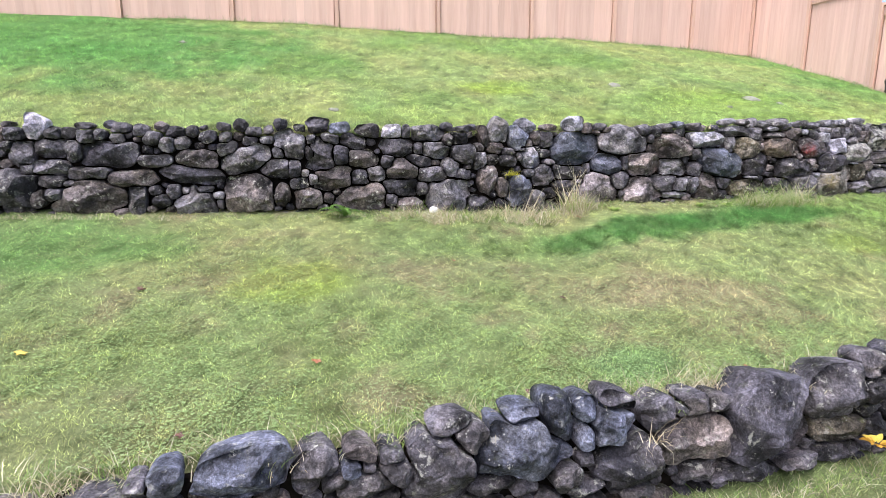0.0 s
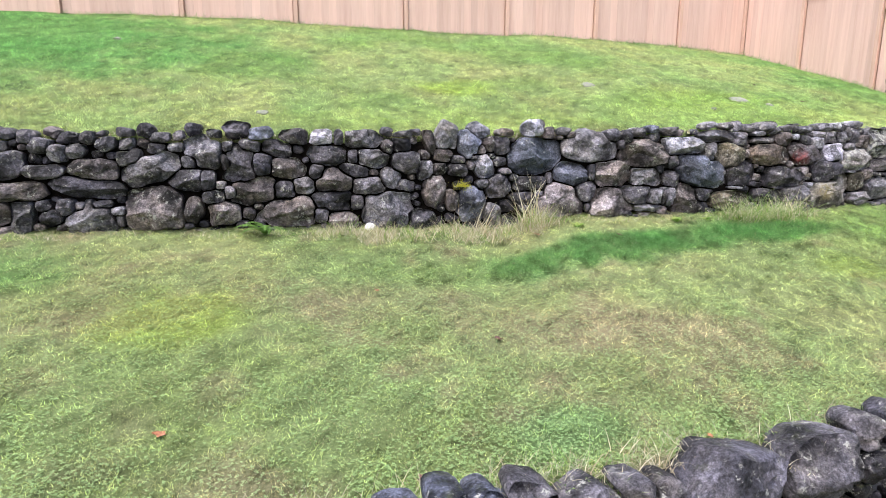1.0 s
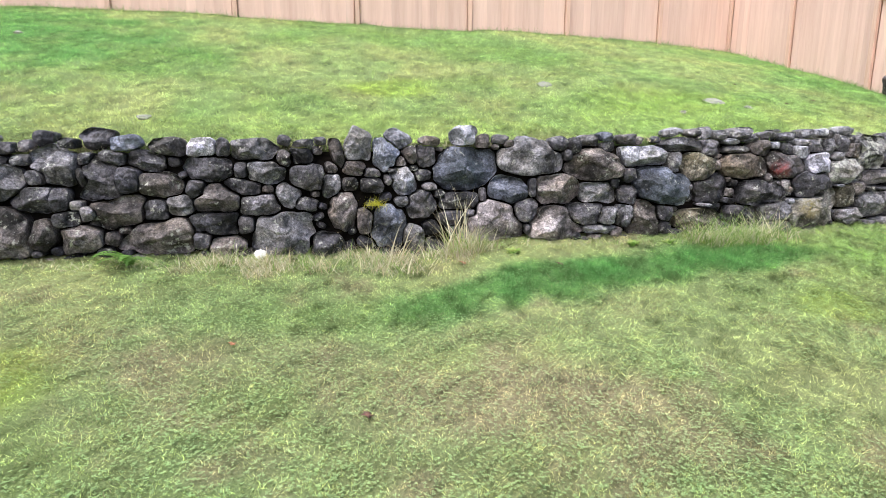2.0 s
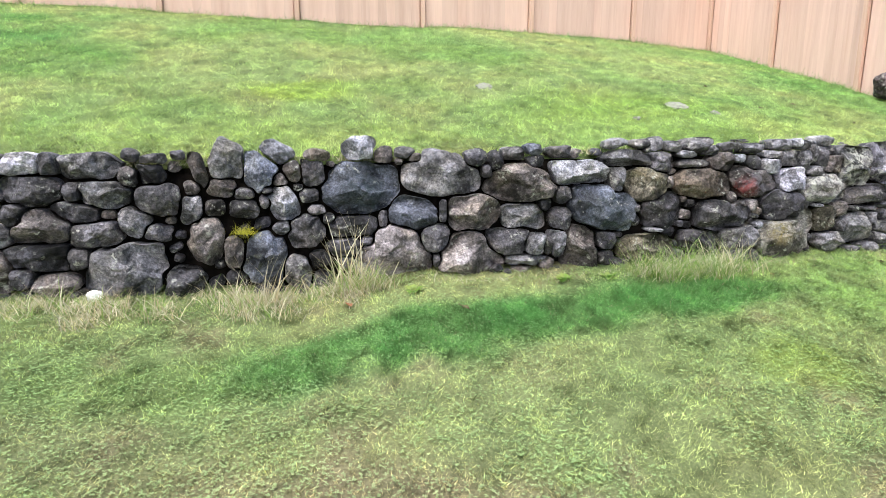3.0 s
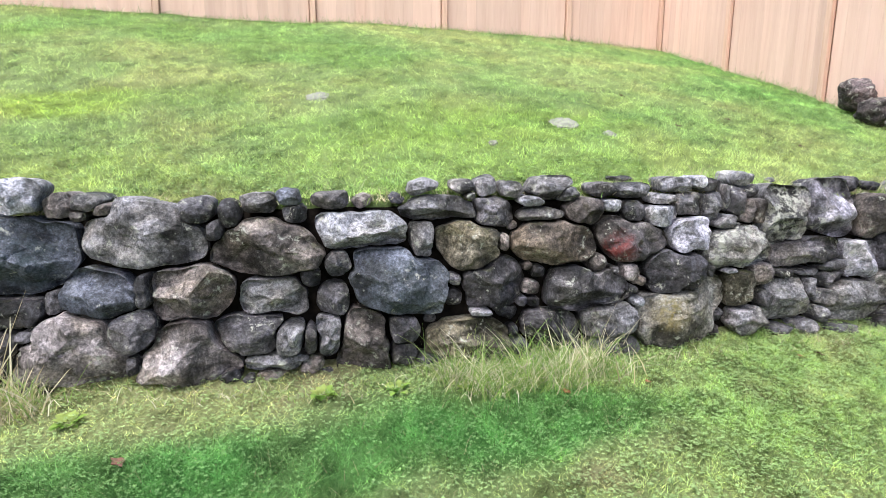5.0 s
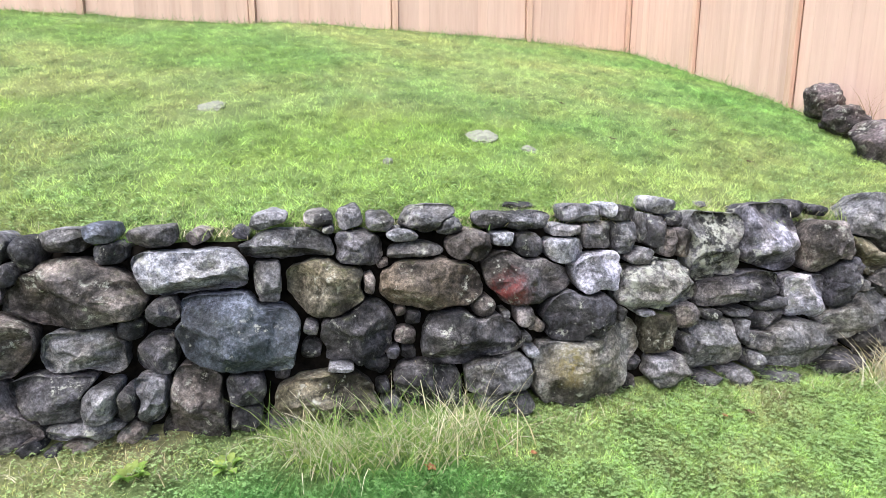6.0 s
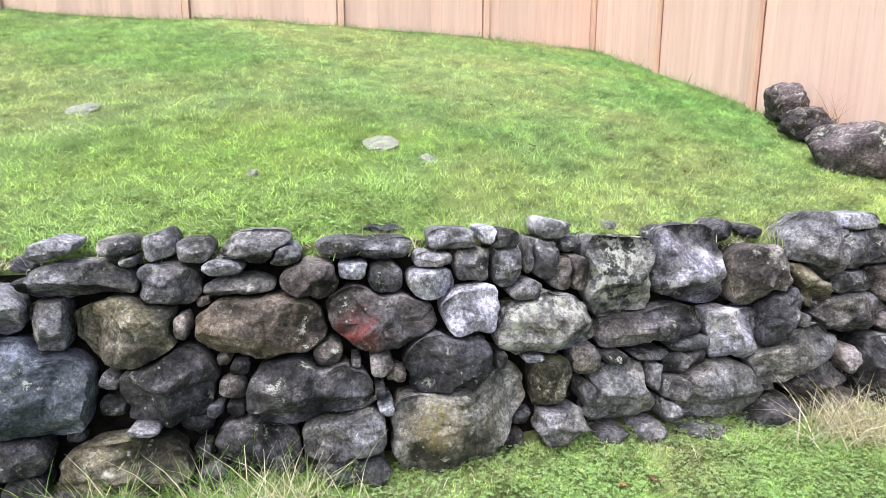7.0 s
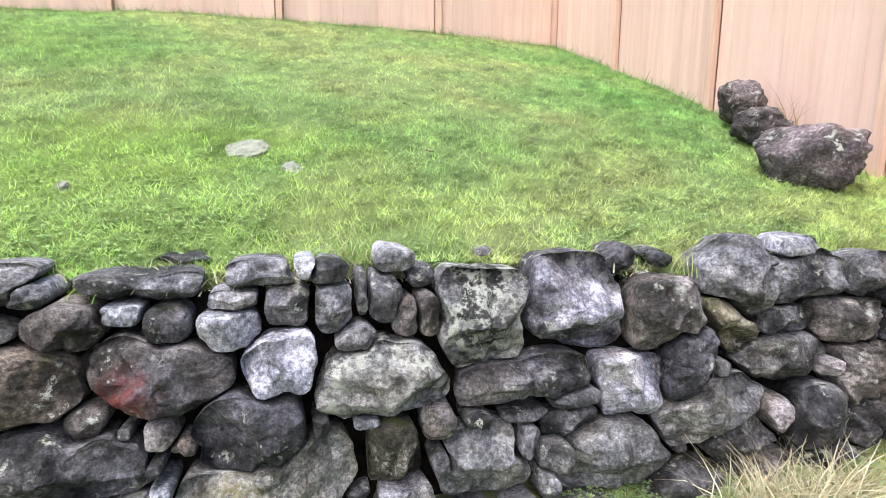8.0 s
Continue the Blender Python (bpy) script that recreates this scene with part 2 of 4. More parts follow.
def tinted_material(name, rough, glow, vary):
    """Leaf and turf: the colour comes from the mesh's own tint, with fine variation."""
    m, n, l, bsdf = shader(name)
    at = n.new("ShaderNodeAttribute")
    at.attribute_name = "tint"
    c = mixed(n, l, 0.7, at.outputs["Color"], ramp(n, l, noise_node(n, l, 60.0, 4, 0.7), [(0.3, 1 - vary), (0.7, 1 + vary)]), "MULTIPLY")
    l.new(c, bsdf.inputs["Base Color"])
    bsdf.inputs["Roughness"].default_value = rough
    bsdf.inputs["Specular IOR Level"].default_value = 0.1
    if glow:
        tr = n.new("ShaderNodeBsdfTranslucent")
        l.new(c, tr.inputs["Color"])
        mx = n.new("ShaderNodeMixShader")
        mx.inputs["Fac"].default_value = glow
        l.new(bsdf.outputs["BSDF"], mx.inputs[1])
        l.new(tr.outputs["BSDF"], mx.inputs[2])
        l.new(mx.outputs["Shader"], n["Material Output"].inputs["Surface"])
    return m, n, l, bsdf


BLADE = tinted_material("grass_blades", 0.6, 0.45, 0.2)[0]
TURF, tn, tl, tb = tinted_material("turf", 0.95, 0, 0.5)
tb.inputs["Specular IOR Level"].default_value = 0.0
bumped(tn, tl, tb, [(noise_node(tn, tl, 45.0, 8, 0.75), 1.0)], 1.0, 0.03)


def plain_material(name, dark, light, scale, rough, bump=0.4, distance=0.004, stretch=None):
    m, n, l, bsdf = shader(name)
    src = n.new("ShaderNodeNewGeometry").outputs["Position"]
    if stretch:
        mp = n.new("ShaderNodeMapping")
        mp.inputs["Scale"].default_value = stretch
        l.new(src, mp.inputs["Vector"])
        src = mp.outputs["Vector"]
    f = noise_node(n, l, scale, 7, 0.65, src)
    c = ramp(n, l, f, [(0.32, dark), (0.68, light)])
    rnd = n.new("ShaderNodeObjectInfo").outputs["Random"]
    c = mixed(n, l, 0.8, c, ramp(n, l, rnd, [(0.0, 0.90), (1.0, 1.10)]), "MULTIPLY")
    l.new(c, bsdf.inputs["Base Color"])
    bsdf.inputs["Roughness"].default_value = rough
    bumped(n, l, bsdf, [(f, 1.0)], bump, distance)
    return m, n, l, bsdf


# Near-black and without gloss: the gaps' deep shade is put into the soil's colour.
SHADED_SOIL = plain_material("shade_black_soil", (0.003, 0.003, 0.003), (0.016, 0.013, 0.011), 14, 0.95, 0.9, 0.03)[0]
SHADED_SOIL.node_tree.nodes["Principled BSDF"].inputs["Specular IOR Level"].default_value = 0.0
FENCE_WOOD = plain_material("stained_cedar", (0.55, 0.365, 0.305), (0.66, 0.47, 0.405), 3.0, 0.75, 0.2, 0.002, (3.2, 3.2, 0.2))[0]
POST_WOOD = plain_material("stained_cedar_post", (0.50, 0.32, 0.25), (0.62, 0.42, 0.34), 3.0, 0.75, 0.25, 0.003, (9, 9, 0.7))[0]
LEAF_ORANGE = plain_material("fallen_leaf", (0.20, 0.07, 0.03), (0.42, 0.18, 0.08), 60, 0.6)[0]
LEAF_BROWN = plain_material("rotten_leaf", (0.05, 0.025, 0.018), (0.16, 0.07, 0.045), 60, 0.6)[0]
LEAF_YELLOW = plain_material("yellow_leaf", (0.45, 0.30, 0.05), (0.62, 0.48, 0.10), 60, 0.6)[0]
BLEACHED = plain_material("bleached_stone", (0.10, 0.105, 0.08), (0.24, 0.24, 0.19), 30, 0.85)[0]
PAPER = plain_material("white_litter", (0.72, 0.72, 0.70), (0.85, 0.85, 0.84), 20, 0.6)[0]


# ---- building helpers ----
def mesh_of(name, verts, faces, material, smooth_faces=True):
    me = bpy.data.meshes.new(name)
    me.from_pydata([tuple(v) for v in verts], [], faces)
    me.materials.append(material)
    if smooth_faces:
        me.polygons.foreach_set("use_smooth", [True] * len(me.polygons))
    me.update()
    return me


def thing(name, at, label, category, group="", kind=""):
    ob = new(name)
    ob.location = at
    ob.empty_display_size = 0.1
    return tagged(ob, label, category, group, kind)


def part(name, me, parent, at=(0, 0, 0), turn=0.0, label=""):
    """A mesh under a thing, at a place and turn of the world."""
    ob = new(name, me)
    ob.parent = parent
    ob.matrix_parent_inverse = Matrix.Translation(-parent.location)
    ob.location, ob.rotation_euler = at, (0, 0, turn)
    if label:
        ob["label"] = label
    return ob


def tri_mesh(name, points, tris, tint, material):
    """A big triangle mesh out of arrays, with a colour for each point."""
    me = bpy.data.meshes.new(name)
    me.vertices.add(len(points))
    me.vertices.foreach_set("co", points.astype(np.float32).ravel())
    me.loops.add(tris.size)
    me.loops.foreach_set("vertex_index", tris.astype(np.int32).ravel())
    me.polygons.add(len(tris))
    me.polygons.foreach_set("loop_start", np.arange(0, tris.size, 3, dtype=np.int32))
    me.polygons.foreach_set("loop_total", np.full(len(tris), 3, dtype=np.int32))
    if tint is not None:
        rgba = np.ones((len(points), 4), np.float32)
        rgba[:, :3] = tint
        me.attributes.new("tint", "FLOAT_COLOR", "POINT").data.foreach_set("color", rgba.ravel())
    me.materials.append(material)
    me.update(calc_edges=True)
    return me


# ---- ground: one sheet with its two terraces ----
def build_ground():
    xs = np.concatenate([[-400, -150, -60, -25, -14, -9, -7], np.arange(-6, 9.01, 0.06), [10, 12, 16, 28, 60, 150, 400]])
    rows = []
    for off in (-400, -150, -60, -25, -12, -7, -4.5, -3, -2.2, -1.6, -1.2, -0.9, -0.6, -0.4, -0.2, -0.05, 0.1, 0.258):
        rows.append(near_face(xs) + off)
    for k in np.linspace(0, 1, 64):
        a, b = near_face(xs) + 0.265, main_face(xs) + 0.298
        rows.append(a + (b - a) * k)
    for d in (*np.linspace(0.305, 6.4, 96), 8, 12, 25, 60, 150, 400):
        rows.append(main_face(xs) + d)
    ys = np.array(rows)
    gx = np.broadcast_to(xs, ys.shape)
    gz = ground_z(gx, ys)
    pts = np.stack([gx.ravel(), ys.ravel(), gz.ravel()], 1)
    nr, nc = ys.shape
    i = (np.arange(nr - 1)[:, None] * nc + np.arange(nc - 1)[None, :]).ravel()
    tris = np.concatenate([np.stack([i, i + 1, i + nc + 1], 1), np.stack([i, i + nc + 1, i + nc], 1)])
    me = tri_mesh("ground", pts, tris, turf(pts[:, 0], pts[:, 1]) * 0.6, TURF)
    me.polygons.foreach_set("use_smooth", [True] * len(me.polygons))
    tagged(new("ground", me), "mossy sloping lawn ground stepped by two stone walls", "lawn", kind="structure")


build_ground()


# ---- dry-stone walls ----
class Wall:
    """Stones are listed first, then fitted to one another and built."""

    def __init__(self, face, at, label, top):
        self.top = top
        self.face, self.stones, self.wedged = face, [], set()
        self.root = thing("stone_wall", at, label, "stone wall", kind="structure")

    def add(self, x, z, w, h, tilt, material, taper=0.0, square=3.6):
        """taper: how much narrower its top is than its foot; square: 2 is round, 5 a block."""
        self.stones.append((x, z, w, h, tilt, material, taper, square))

    def fill(self, x0, x1, z0, z1, seed):
        """Rough courses where the wall runs on."""
        rng = random.Random(seed)
        z = z0
        while z < z1 - 0.08:
            h = rng.uniform(0.14, 0.24)
            x = x0
            while x < x1:
                w = rng.uniform(0.16, 0.38)
                self.add(x + w / 2, z + h / 2 + rng.uniform(-0.02, 0.02), w, h, rng.uniform(-8, 8), rng.choice((DARK, GREY, BROWN, BLACK)))
                x += w
            z += h

    def chink(self, x0, x1, z0, z1, seed):
        """Small stones wedged into the holes between the large ones."""
        rng = random.Random(seed)
        for _ in range(int((x1 - x0) * 420)):
            x, z = rng.uniform(x0, x1), rng.uniform(z0, z1)
            room = 9.0
            for sx, sz, w, h, tilt, m, taper, square in self.stones:
                if abs(sx - x) < w + 0.2 and abs(sz - z) < h + 0.2:
                    a = radians(tilt)
                    p, q = (x - sx) * math.cos(a) + (z - sz) * math.sin(a), -(x - sx) * math.sin(a) + (z - sz) * math.cos(a)
                    r = math.hypot(p, q) + 1e-6
                    edge = 1 / math.sqrt((p / r / (w / 2)) ** 2 + (q / r / (h / 2)) ** 2)
                    room = min(room, r - edge)
            if room > 0.03:
                s = min(room, 0.09)
                self.add(x, z, s * 2 * rng.uniform(1.0, 1.35), s * 2 * rng.uniform(0.8, 1.0), rng.uniform(-25, 25), rng.choice((DARK, BLACK, BLACK, BROWN)))
                self.wedged.add(len(self.stones) - 1)

    def build(self):
        S = np.array([s[:5] for s in self.stones])
        grow = np.linspace(0.08, 1.3, 62)
        rng = np.random.RandomState(7)
        ca, sa = np.cos(np.radians(S[:, 4])), np.sin(np.radians(S[:, 4]))

        def local(j, u, v):
            du, dv = u - S[j, 0], v - S[j, 1]
            p, q = (du * ca[j] + dv * sa[j]) / (S[j, 2] / 2), (-du * sa[j] + dv * ca[j]) / (S[j, 3] / 2)
            taper = self.stones[j][6]
            return p / np.clip(1 - taper * q, 0.25, 2), q

        def norm(j, u, v):
            p, q = local(j, u, v)
            e = self.stones[j][7]
            return (np.abs(p) ** e + np.abs(q) ** e) ** (1 / e)

        for i, (x, z, w, h, tilt, material, taper, square) in enumerate(self.stones):
            size = math.sqrt(w * h)
            count = 64 if size > 0.22 else 44
            dirs = np.linspace(0, 2 * math.pi, count, endpoint=False)
            c, s = np.cos(dirs), np.sin(dirs)
            sup = (np.abs(c) ** square + np.abs(s) ** square) ** (-1 / square)
            # an angular outline: a round one cut by a few straight edges
            sides = rng.randint(5, 8)
            cut = np.full(count, 9.0)
            for k in range(sides):
                a = (k + rng.uniform(-0.35, 0.35)) * 2 * math.pi / sides + 0.4
                away = np.cos(dirs - a)
                cut = np.where(away > 0.05, np.minimum(cut, rng.uniform(1.02, 1.3) / np.maximum(away, 0.05)), cut)
            reach = np.minimum(cut / sup if square < 5 else 1.06, 1.28) * (1 + 0.02 * rng.randn(count))
            pe, qe = c * sup, s * sup
            eu, ev = w / 2 * pe * np.clip(1 - taper * qe, 0.25, 2), h / 2 * qe
            du, dv = eu * ca[i] - ev * sa[i], eu * sa[i] + ev * ca[i]
            u, v = x + du[:, None] * grow, z + dv[:, None] * grow
            for j in range(len(S)):
                if j != i and abs(S[j, 0] - x) < (w + S[j, 2]) * 0.75 and abs(S[j, 1] - z) < (h + S[j, 3]) * 0.75 + 0.1:
                    lost = norm(j, u, v) < grow
                    first = np.where(lost.any(1), grow[lost.argmax(1)], 9.0)
                    reach = np.minimum(reach, first)
            for _ in range(2):
                reach = 0.5 * reach + 0.25 * (np.roll(reach, 1) + np.roll(reach, -1))
            far = np.hypot(du, dv)
            reach = np.maximum(reach - (0.0045 + 0.011 * size) / far, 0.12)
            # the face: a dome cut by flat facets with fairly sharp edges between them
            bulge = 0.27 * min(w, h) + 0.035
            depth = 0.13 + 0.25 * min(w, h)
            ring = np.array((0.80, 0.95, 1.0, 1.0, 0.992, 0.972, 0.94, 0.895, 0.835, 0.765, 0.69, 0.61, 0.53, 0.45, 0.37, 0.29, 0.20, 0.10))
            rise = np.concatenate([[-depth, -depth * 0.55, -0.16 * bulge, 0.0], bulge * 1.15 * np.clip(1 - ring[4:] ** 5, 0, 1) ** 0.45])
            pu = (ring[:, None] * (du * reach)[None, :])
            pv = (ring[:, None] * (dv * reach)[None, :])
            o = np.repeat(rise[:, None], count, 1)
            face = rise > 0
            a0, t0 = rng.rand() * 2 * math.pi, rng.uniform(0.05, 0.4)
            cap = bulge * 0.92 - t0 * (math.cos(a0) * pu + math.sin(a0) * pv)
            first = rng.rand() * 2 * math.pi
            for k in range(rng.randint(5, 9)):
                a = first + k * 1.05 + rng.uniform(-0.4, 0.4)
                steep = rng.uniform(0.3, 1.1)
                along = (math.cos(a) * pu / w + math.sin(a) * pv / h) * size
                cap = np.minimum(cap, bulge * 0.92 - steep * (along - rng.uniform(-0.05, 0.28) * size))
            gap = np.clip(0.5 + 0.5 * (cap - o) / 0.008, 0, 1)
            blunt = cap * (1 - gap) + o * gap - 0.008 * gap * (1 - gap)
            o = np.where(face[:, None], np.maximum(blunt, -0.03), o)
            rough = min(1, size / 0.2)
            sx, sz = i * 3.7, i * 1.3 + x
            d = 0.045 * (fbm3(pu * 8 + sx, pv * 8 + sz, o * 8) - 0.5) + 0.034 * (fbm3(pu * 24 + sz, pv * 24 + sx, o * 24, 3) - 0.5)
            d -= 0.020 * np.clip(1 - 9 * np.abs(fbm3(pu * 5 + sz, pv * 5 + sx, o * 5, 3) - 0.5), 0, 1)
            d *= rough
            shift = rng.uniform(-0.025, 0.035) - (0.06 if i in self.wedged else 0)
            o = o + np.where(face[:, None], d, 0.4 * d)
            verts = np.stack([pu + 0.35 * d * c, -(o + shift), pv + 0.35 * d * s], 2).reshape(-1, 3)
            last = (len(ring) - 1) * count
            verts = np.concatenate([verts, verts[last:].mean(0)[None]])
            faces = []
            for r in range(len(ring) - 1):
                for k in range(count):
                    a, e = r * count + k, r * count + (k + 1) % count
                    faces.append((a, e, e + count, a + count))
            faces += [(last + k, last + (k + 1) % count, len(verts) - 1) for k in range(count)]
            me = mesh_of("stone", verts.tolist(), faces, material)
            me.set_sharp_from_angle(angle=radians(30))
            y = float(self.face(x, z))
            if z - h / 2 > self.top + 0.03 and h < 0.1:
                y = y + 0.16
                z = float(ground_z(x, y + 0.06)) + 0.15 * h
            slope = float(self.face(x + 0.1, z) - self.face(x - 0.1, z)) / 0.2
            part("stone", me, self.root, (x, y + 0.05, z), math.atan(slope))

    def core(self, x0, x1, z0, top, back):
        """Earth and rubble behind the stones, coloured near black for shade in the gaps."""
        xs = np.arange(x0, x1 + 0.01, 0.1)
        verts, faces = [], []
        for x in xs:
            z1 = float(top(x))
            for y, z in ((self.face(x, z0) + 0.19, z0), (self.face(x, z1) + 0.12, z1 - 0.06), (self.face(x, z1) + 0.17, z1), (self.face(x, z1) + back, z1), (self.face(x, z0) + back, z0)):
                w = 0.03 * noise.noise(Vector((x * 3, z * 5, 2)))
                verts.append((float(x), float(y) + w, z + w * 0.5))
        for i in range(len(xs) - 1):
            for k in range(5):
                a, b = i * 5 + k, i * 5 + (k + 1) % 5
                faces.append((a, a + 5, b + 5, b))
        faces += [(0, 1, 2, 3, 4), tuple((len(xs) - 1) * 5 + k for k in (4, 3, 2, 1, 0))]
        part("earth_core", mesh_of("earth_core", verts, faces, SHADED_SOIL, False), self.root, label="earth packed behind the stones, blackened for shade in the gaps")


main_wall = Wall(main_face, (1.5, 6.9, 0.7), "dry-stone retaining wall of dark basalt field stones holding the upper lawn", 1.64)
near_wall = Wall(near_face, (1.0, 3.1, -0.5), "low dry-stone retaining wall of dark boulders below the middle lawn", 0.2)
main_stone, near_stone = main_wall.add, near_wall.add

# the upper wall's stones: place along it, height, width, height of the stone, tilt, kind
main_stone(-4.103, 1.419, 0.113, 0.106, 20, DARK)
main_stone(-4.066, 1.537, 0.189, 0.117, 0, DARK)
main_stone(-4.046, 1.020, 0.434, 0.425, 0, DARK)
main_stone(-3.995, 1.347, 0.227, 0.245, 15, DARK)
main_stone(-3.944, 1.203, 0.133, 0.128, 0, DARK)
main_stone(-3.898, 1.607, 0.181, 0.235, -10, WHITE)
main_stone(-3.840, 0.935, 0.153, 0.171, 0, BROWN)
main_stone(-3.737, 1.397, 0.298, 0.182, 3, DARK)
main_stone(-3.736, 1.098, 0.269, 0.129, 0, DARK)
main_stone(-3.727, 1.222, 0.317, 0.161, -3, DARK)
main_stone(-3.718, 1.545, 0.135, 0.118, 0, DARK)
main_stone(-3.708, 0.964, 0.173, 0.129, 0, DARK)
main_stone(-3.585, 1.545, 0.126, 0.108, 0, DARK)
main_stone(-3.584, 1.069, 0.107, 0.065, 0, GREY)
main_stone(-3.540, 1.375, 0.156, 0.205, 0, DARK)
main_stone(-3.460, 1.614, 0.156, 0.076, 0, DARK)
main_stone(-3.441, 1.510, 0.166, 0.151, 0, GREY)
main_stone(-3.411, 0.927, 0.646, 0.389, 12, BROWN, 0.3, 2.6)
main_stone(-3.392, 1.166, 0.392, 0.130, 0, DARK)
main_stone(-3.315, 1.530, 0.098, 0.108, 0, DARK)
main_stone(-3.227, 1.342, 0.533, 0.261, 0, BLACK)
main_stone(-3.159, 1.489, 0.139, 0.120, 0, GREY)
main_stone(-3.129, 1.593, 0.159, 0.109, 0, DARK)
main_stone(-3.030, 1.110, 0.476, 0.164, 0, BROWN)
main_stone(-2.972, 0.909, 0.178, 0.307, 0, GREY, 0.05, 6.0)
main_stone(-2.953, 1.572, 0.139, 0.121, 0, DARK)
main_stone(-2.837, 1.498, 0.159, 0.132, 0, DARK)
main_stone(-2.818, 1.276, 0.339, 0.121, -3, DARK)
main_stone(-2.817, 0.990, 0.120, 0.110, 0, DARK)
main_stone(-2.759, 0.893, 0.160, 0.133, 0, DARK)
main_stone(-2.720, 1.434, 0.151, 0.144, 0, GREY)
main_stone(-2.651, 0.976, 0.151, 0.155, 0, DARK)
main_stone(-2.642, 1.562, 0.182, 0.111, 0, DARK)
main_stone(-2.582, 1.451, 0.152, 0.133, 0, GREY)
main_stone(-2.542, 0.978, 0.112, 0.089, 0, GREY)
main_stone(-2.493, 1.562, 0.123, 0.112, 0, DARK)
main_stone(-2.483, 1.144, 0.634, 0.190, -8, BLACK)
main_stone(-2.452, 0.885, 0.400, 0.335, 0, GREY, 0.3, 2.8)
main_stone(-2.443, 1.283, 0.411, 0.201, -3, BROWN)
main_stone(-2.382, 0.991, 0.186, 0.090, 0, GREY)
main_stone(-2.343, 1.508, 0.155, 0.135, 0, BLACK)
main_stone(-2.241, 0.934, 0.125, 0.079, 0, GREY)
main_stone(-2.230, 0.847, 0.083, 0.113, 0, DARK)
main_stone(-2.201, 1.606, 0.126, 0.090, 0, DARK)
main_stone(-2.191, 1.508, 0.126, 0.135, 0, GREY)
main_stone(-2.170, 1.389, 0.199, 0.158, 15, GREY)
main_stone(-1.995, 1.289, 0.510, 0.250, 20, GREY, 0.0, 4.5)
main_stone(-1.964, 1.464, 0.160, 0.102, 0, DARK)
main_stone(-1.963, 0.950, 0.490, 0.387, 0, BROWN, 0.08, 5.0)
main_stone(-1.922, 1.563, 0.171, 0.091, 0, DARK)
main_stone(-1.795, 1.475, 0.140, 0.092, 0, GREY)
main_stone(-1.678, 1.353, 0.131, 0.138, 0, DARK)
main_stone(-1.652, 1.187, 0.382, 0.207, 0, DARK)
main_stone(-1.645, 0.922, 0.164, 0.230, 0, BROWN)
main_stone(-1.560, 1.430, 0.340, 0.300, -15, GREY)
main_stone(-1.542, 1.186, 0.176, 0.208, 0, DARK)
main_stone(-1.474, 1.596, 0.132, 0.092, 0, DARK)
main_stone(-1.473, 1.040, 0.198, 0.139, 0, DARK)
main_stone(-1.419, 1.140, 0.088, 0.081, 0, GREY)
main_stone(-1.386, 0.894, 0.288, 0.232, 0, BROWN)
main_stone(-1.370, 1.478, 0.111, 0.116, 0, BLACK)
main_stone(-1.365, 1.340, 0.133, 0.209, 0, DARK)
main_stone(-1.321, 1.072, 0.134, 0.139, 0, DARK)
main_stone(-1.271, 1.328, 0.335, 0.349, 0, DARK)
main_stone(-1.172, 1.489, 0.202, 0.117, -10, DARK)
main_stone(-1.161, 1.080, 0.461, 0.233, 12, BROWN)
main_stone(-1.095, 1.592, 0.214, 0.129, 0, BLUE)
main_stone(-1.072, 1.327, 0.192, 0.222, 0, BLACK)
main_stone(-0.950, 1.468, 0.273, 0.164, -15, DARK)
main_stone(-0.871, 1.083, 0.206, 0.165, 0, DARK)
main_stone(-0.849, 1.287, 0.309, 0.189, 0, BROWN)
main_stone(-0.803, 0.894, 0.574, 0.271, 5, BROWN, 0.25, 3.0)
main_stone(-0.793, 1.568, 0.241, 0.142, -8, DARK)
main_stone(-0.702, 1.126, 0.208, 0.154, 0, GREY)
main_stone(-0.585, 1.249, 0.141, 0.160, 0, DARK)
main_stone(-0.554, 0.863, 0.161, 0.160, 0, DARK)
main_stone(-0.547, 1.564, 0.212, 0.149, 0, WHITE)
main_stone(-0.487, 1.402, 0.335, 0.195, 0, DARK)
main_stone(-0.455, 0.981, 0.376, 0.184, 0, BLACK)
main_stone(-0.446, 1.173, 0.336, 0.230, 0, BROWN)
main_stone(-0.397, 1.556, 0.102, 0.150, 0, DARK)
main_stone(-0.353, 0.810, 0.288, 0.139, 0, BROWN)
main_stone(-0.265, 1.387, 0.104, 0.128, 0, DARK)
main_stone(-0.254, 1.259, 0.291, 0.128, -12, DARK)
main_stone(-0.222, 0.972, 0.146, 0.140, 0, DARK)
main_stone(-0.184, 1.547, 0.356, 0.175, 0, GREY)
main_stone(-0.110, 1.110, 0.292, 0.187, 0, DARK)
main_stone(-0.080, 1.368, 0.302, 0.176, 0, GREY)
main_stone(0.060, 1.471, 0.123, 0.130, 0, BROWN)
main_stone(0.062, 0.891, 0.500, 0.355, 0, GREY, 0.0, 6.0)
main_stone(0.090, 1.185, 0.196, 0.190, -25, GREY)
main_stone(0.176, 1.503, 0.179, 0.192, 0, DARK)
main_stone(0.186, 1.583, 0.190, 0.084, 0, DARK)
main_stone(0.217, 1.108, 0.191, 0.120, -10, DARK)
main_stone(0.226, 1.328, 0.276, 0.229, -8, DARK)
main_stone(0.369, 0.782, 0.283, 0.220, 0, DARK)
main_stone(0.407, 1.391, 0.110, 0.098, 0, BROWN)
main_stone(0.408, 1.249, 0.143, 0.208, 0, GREY)
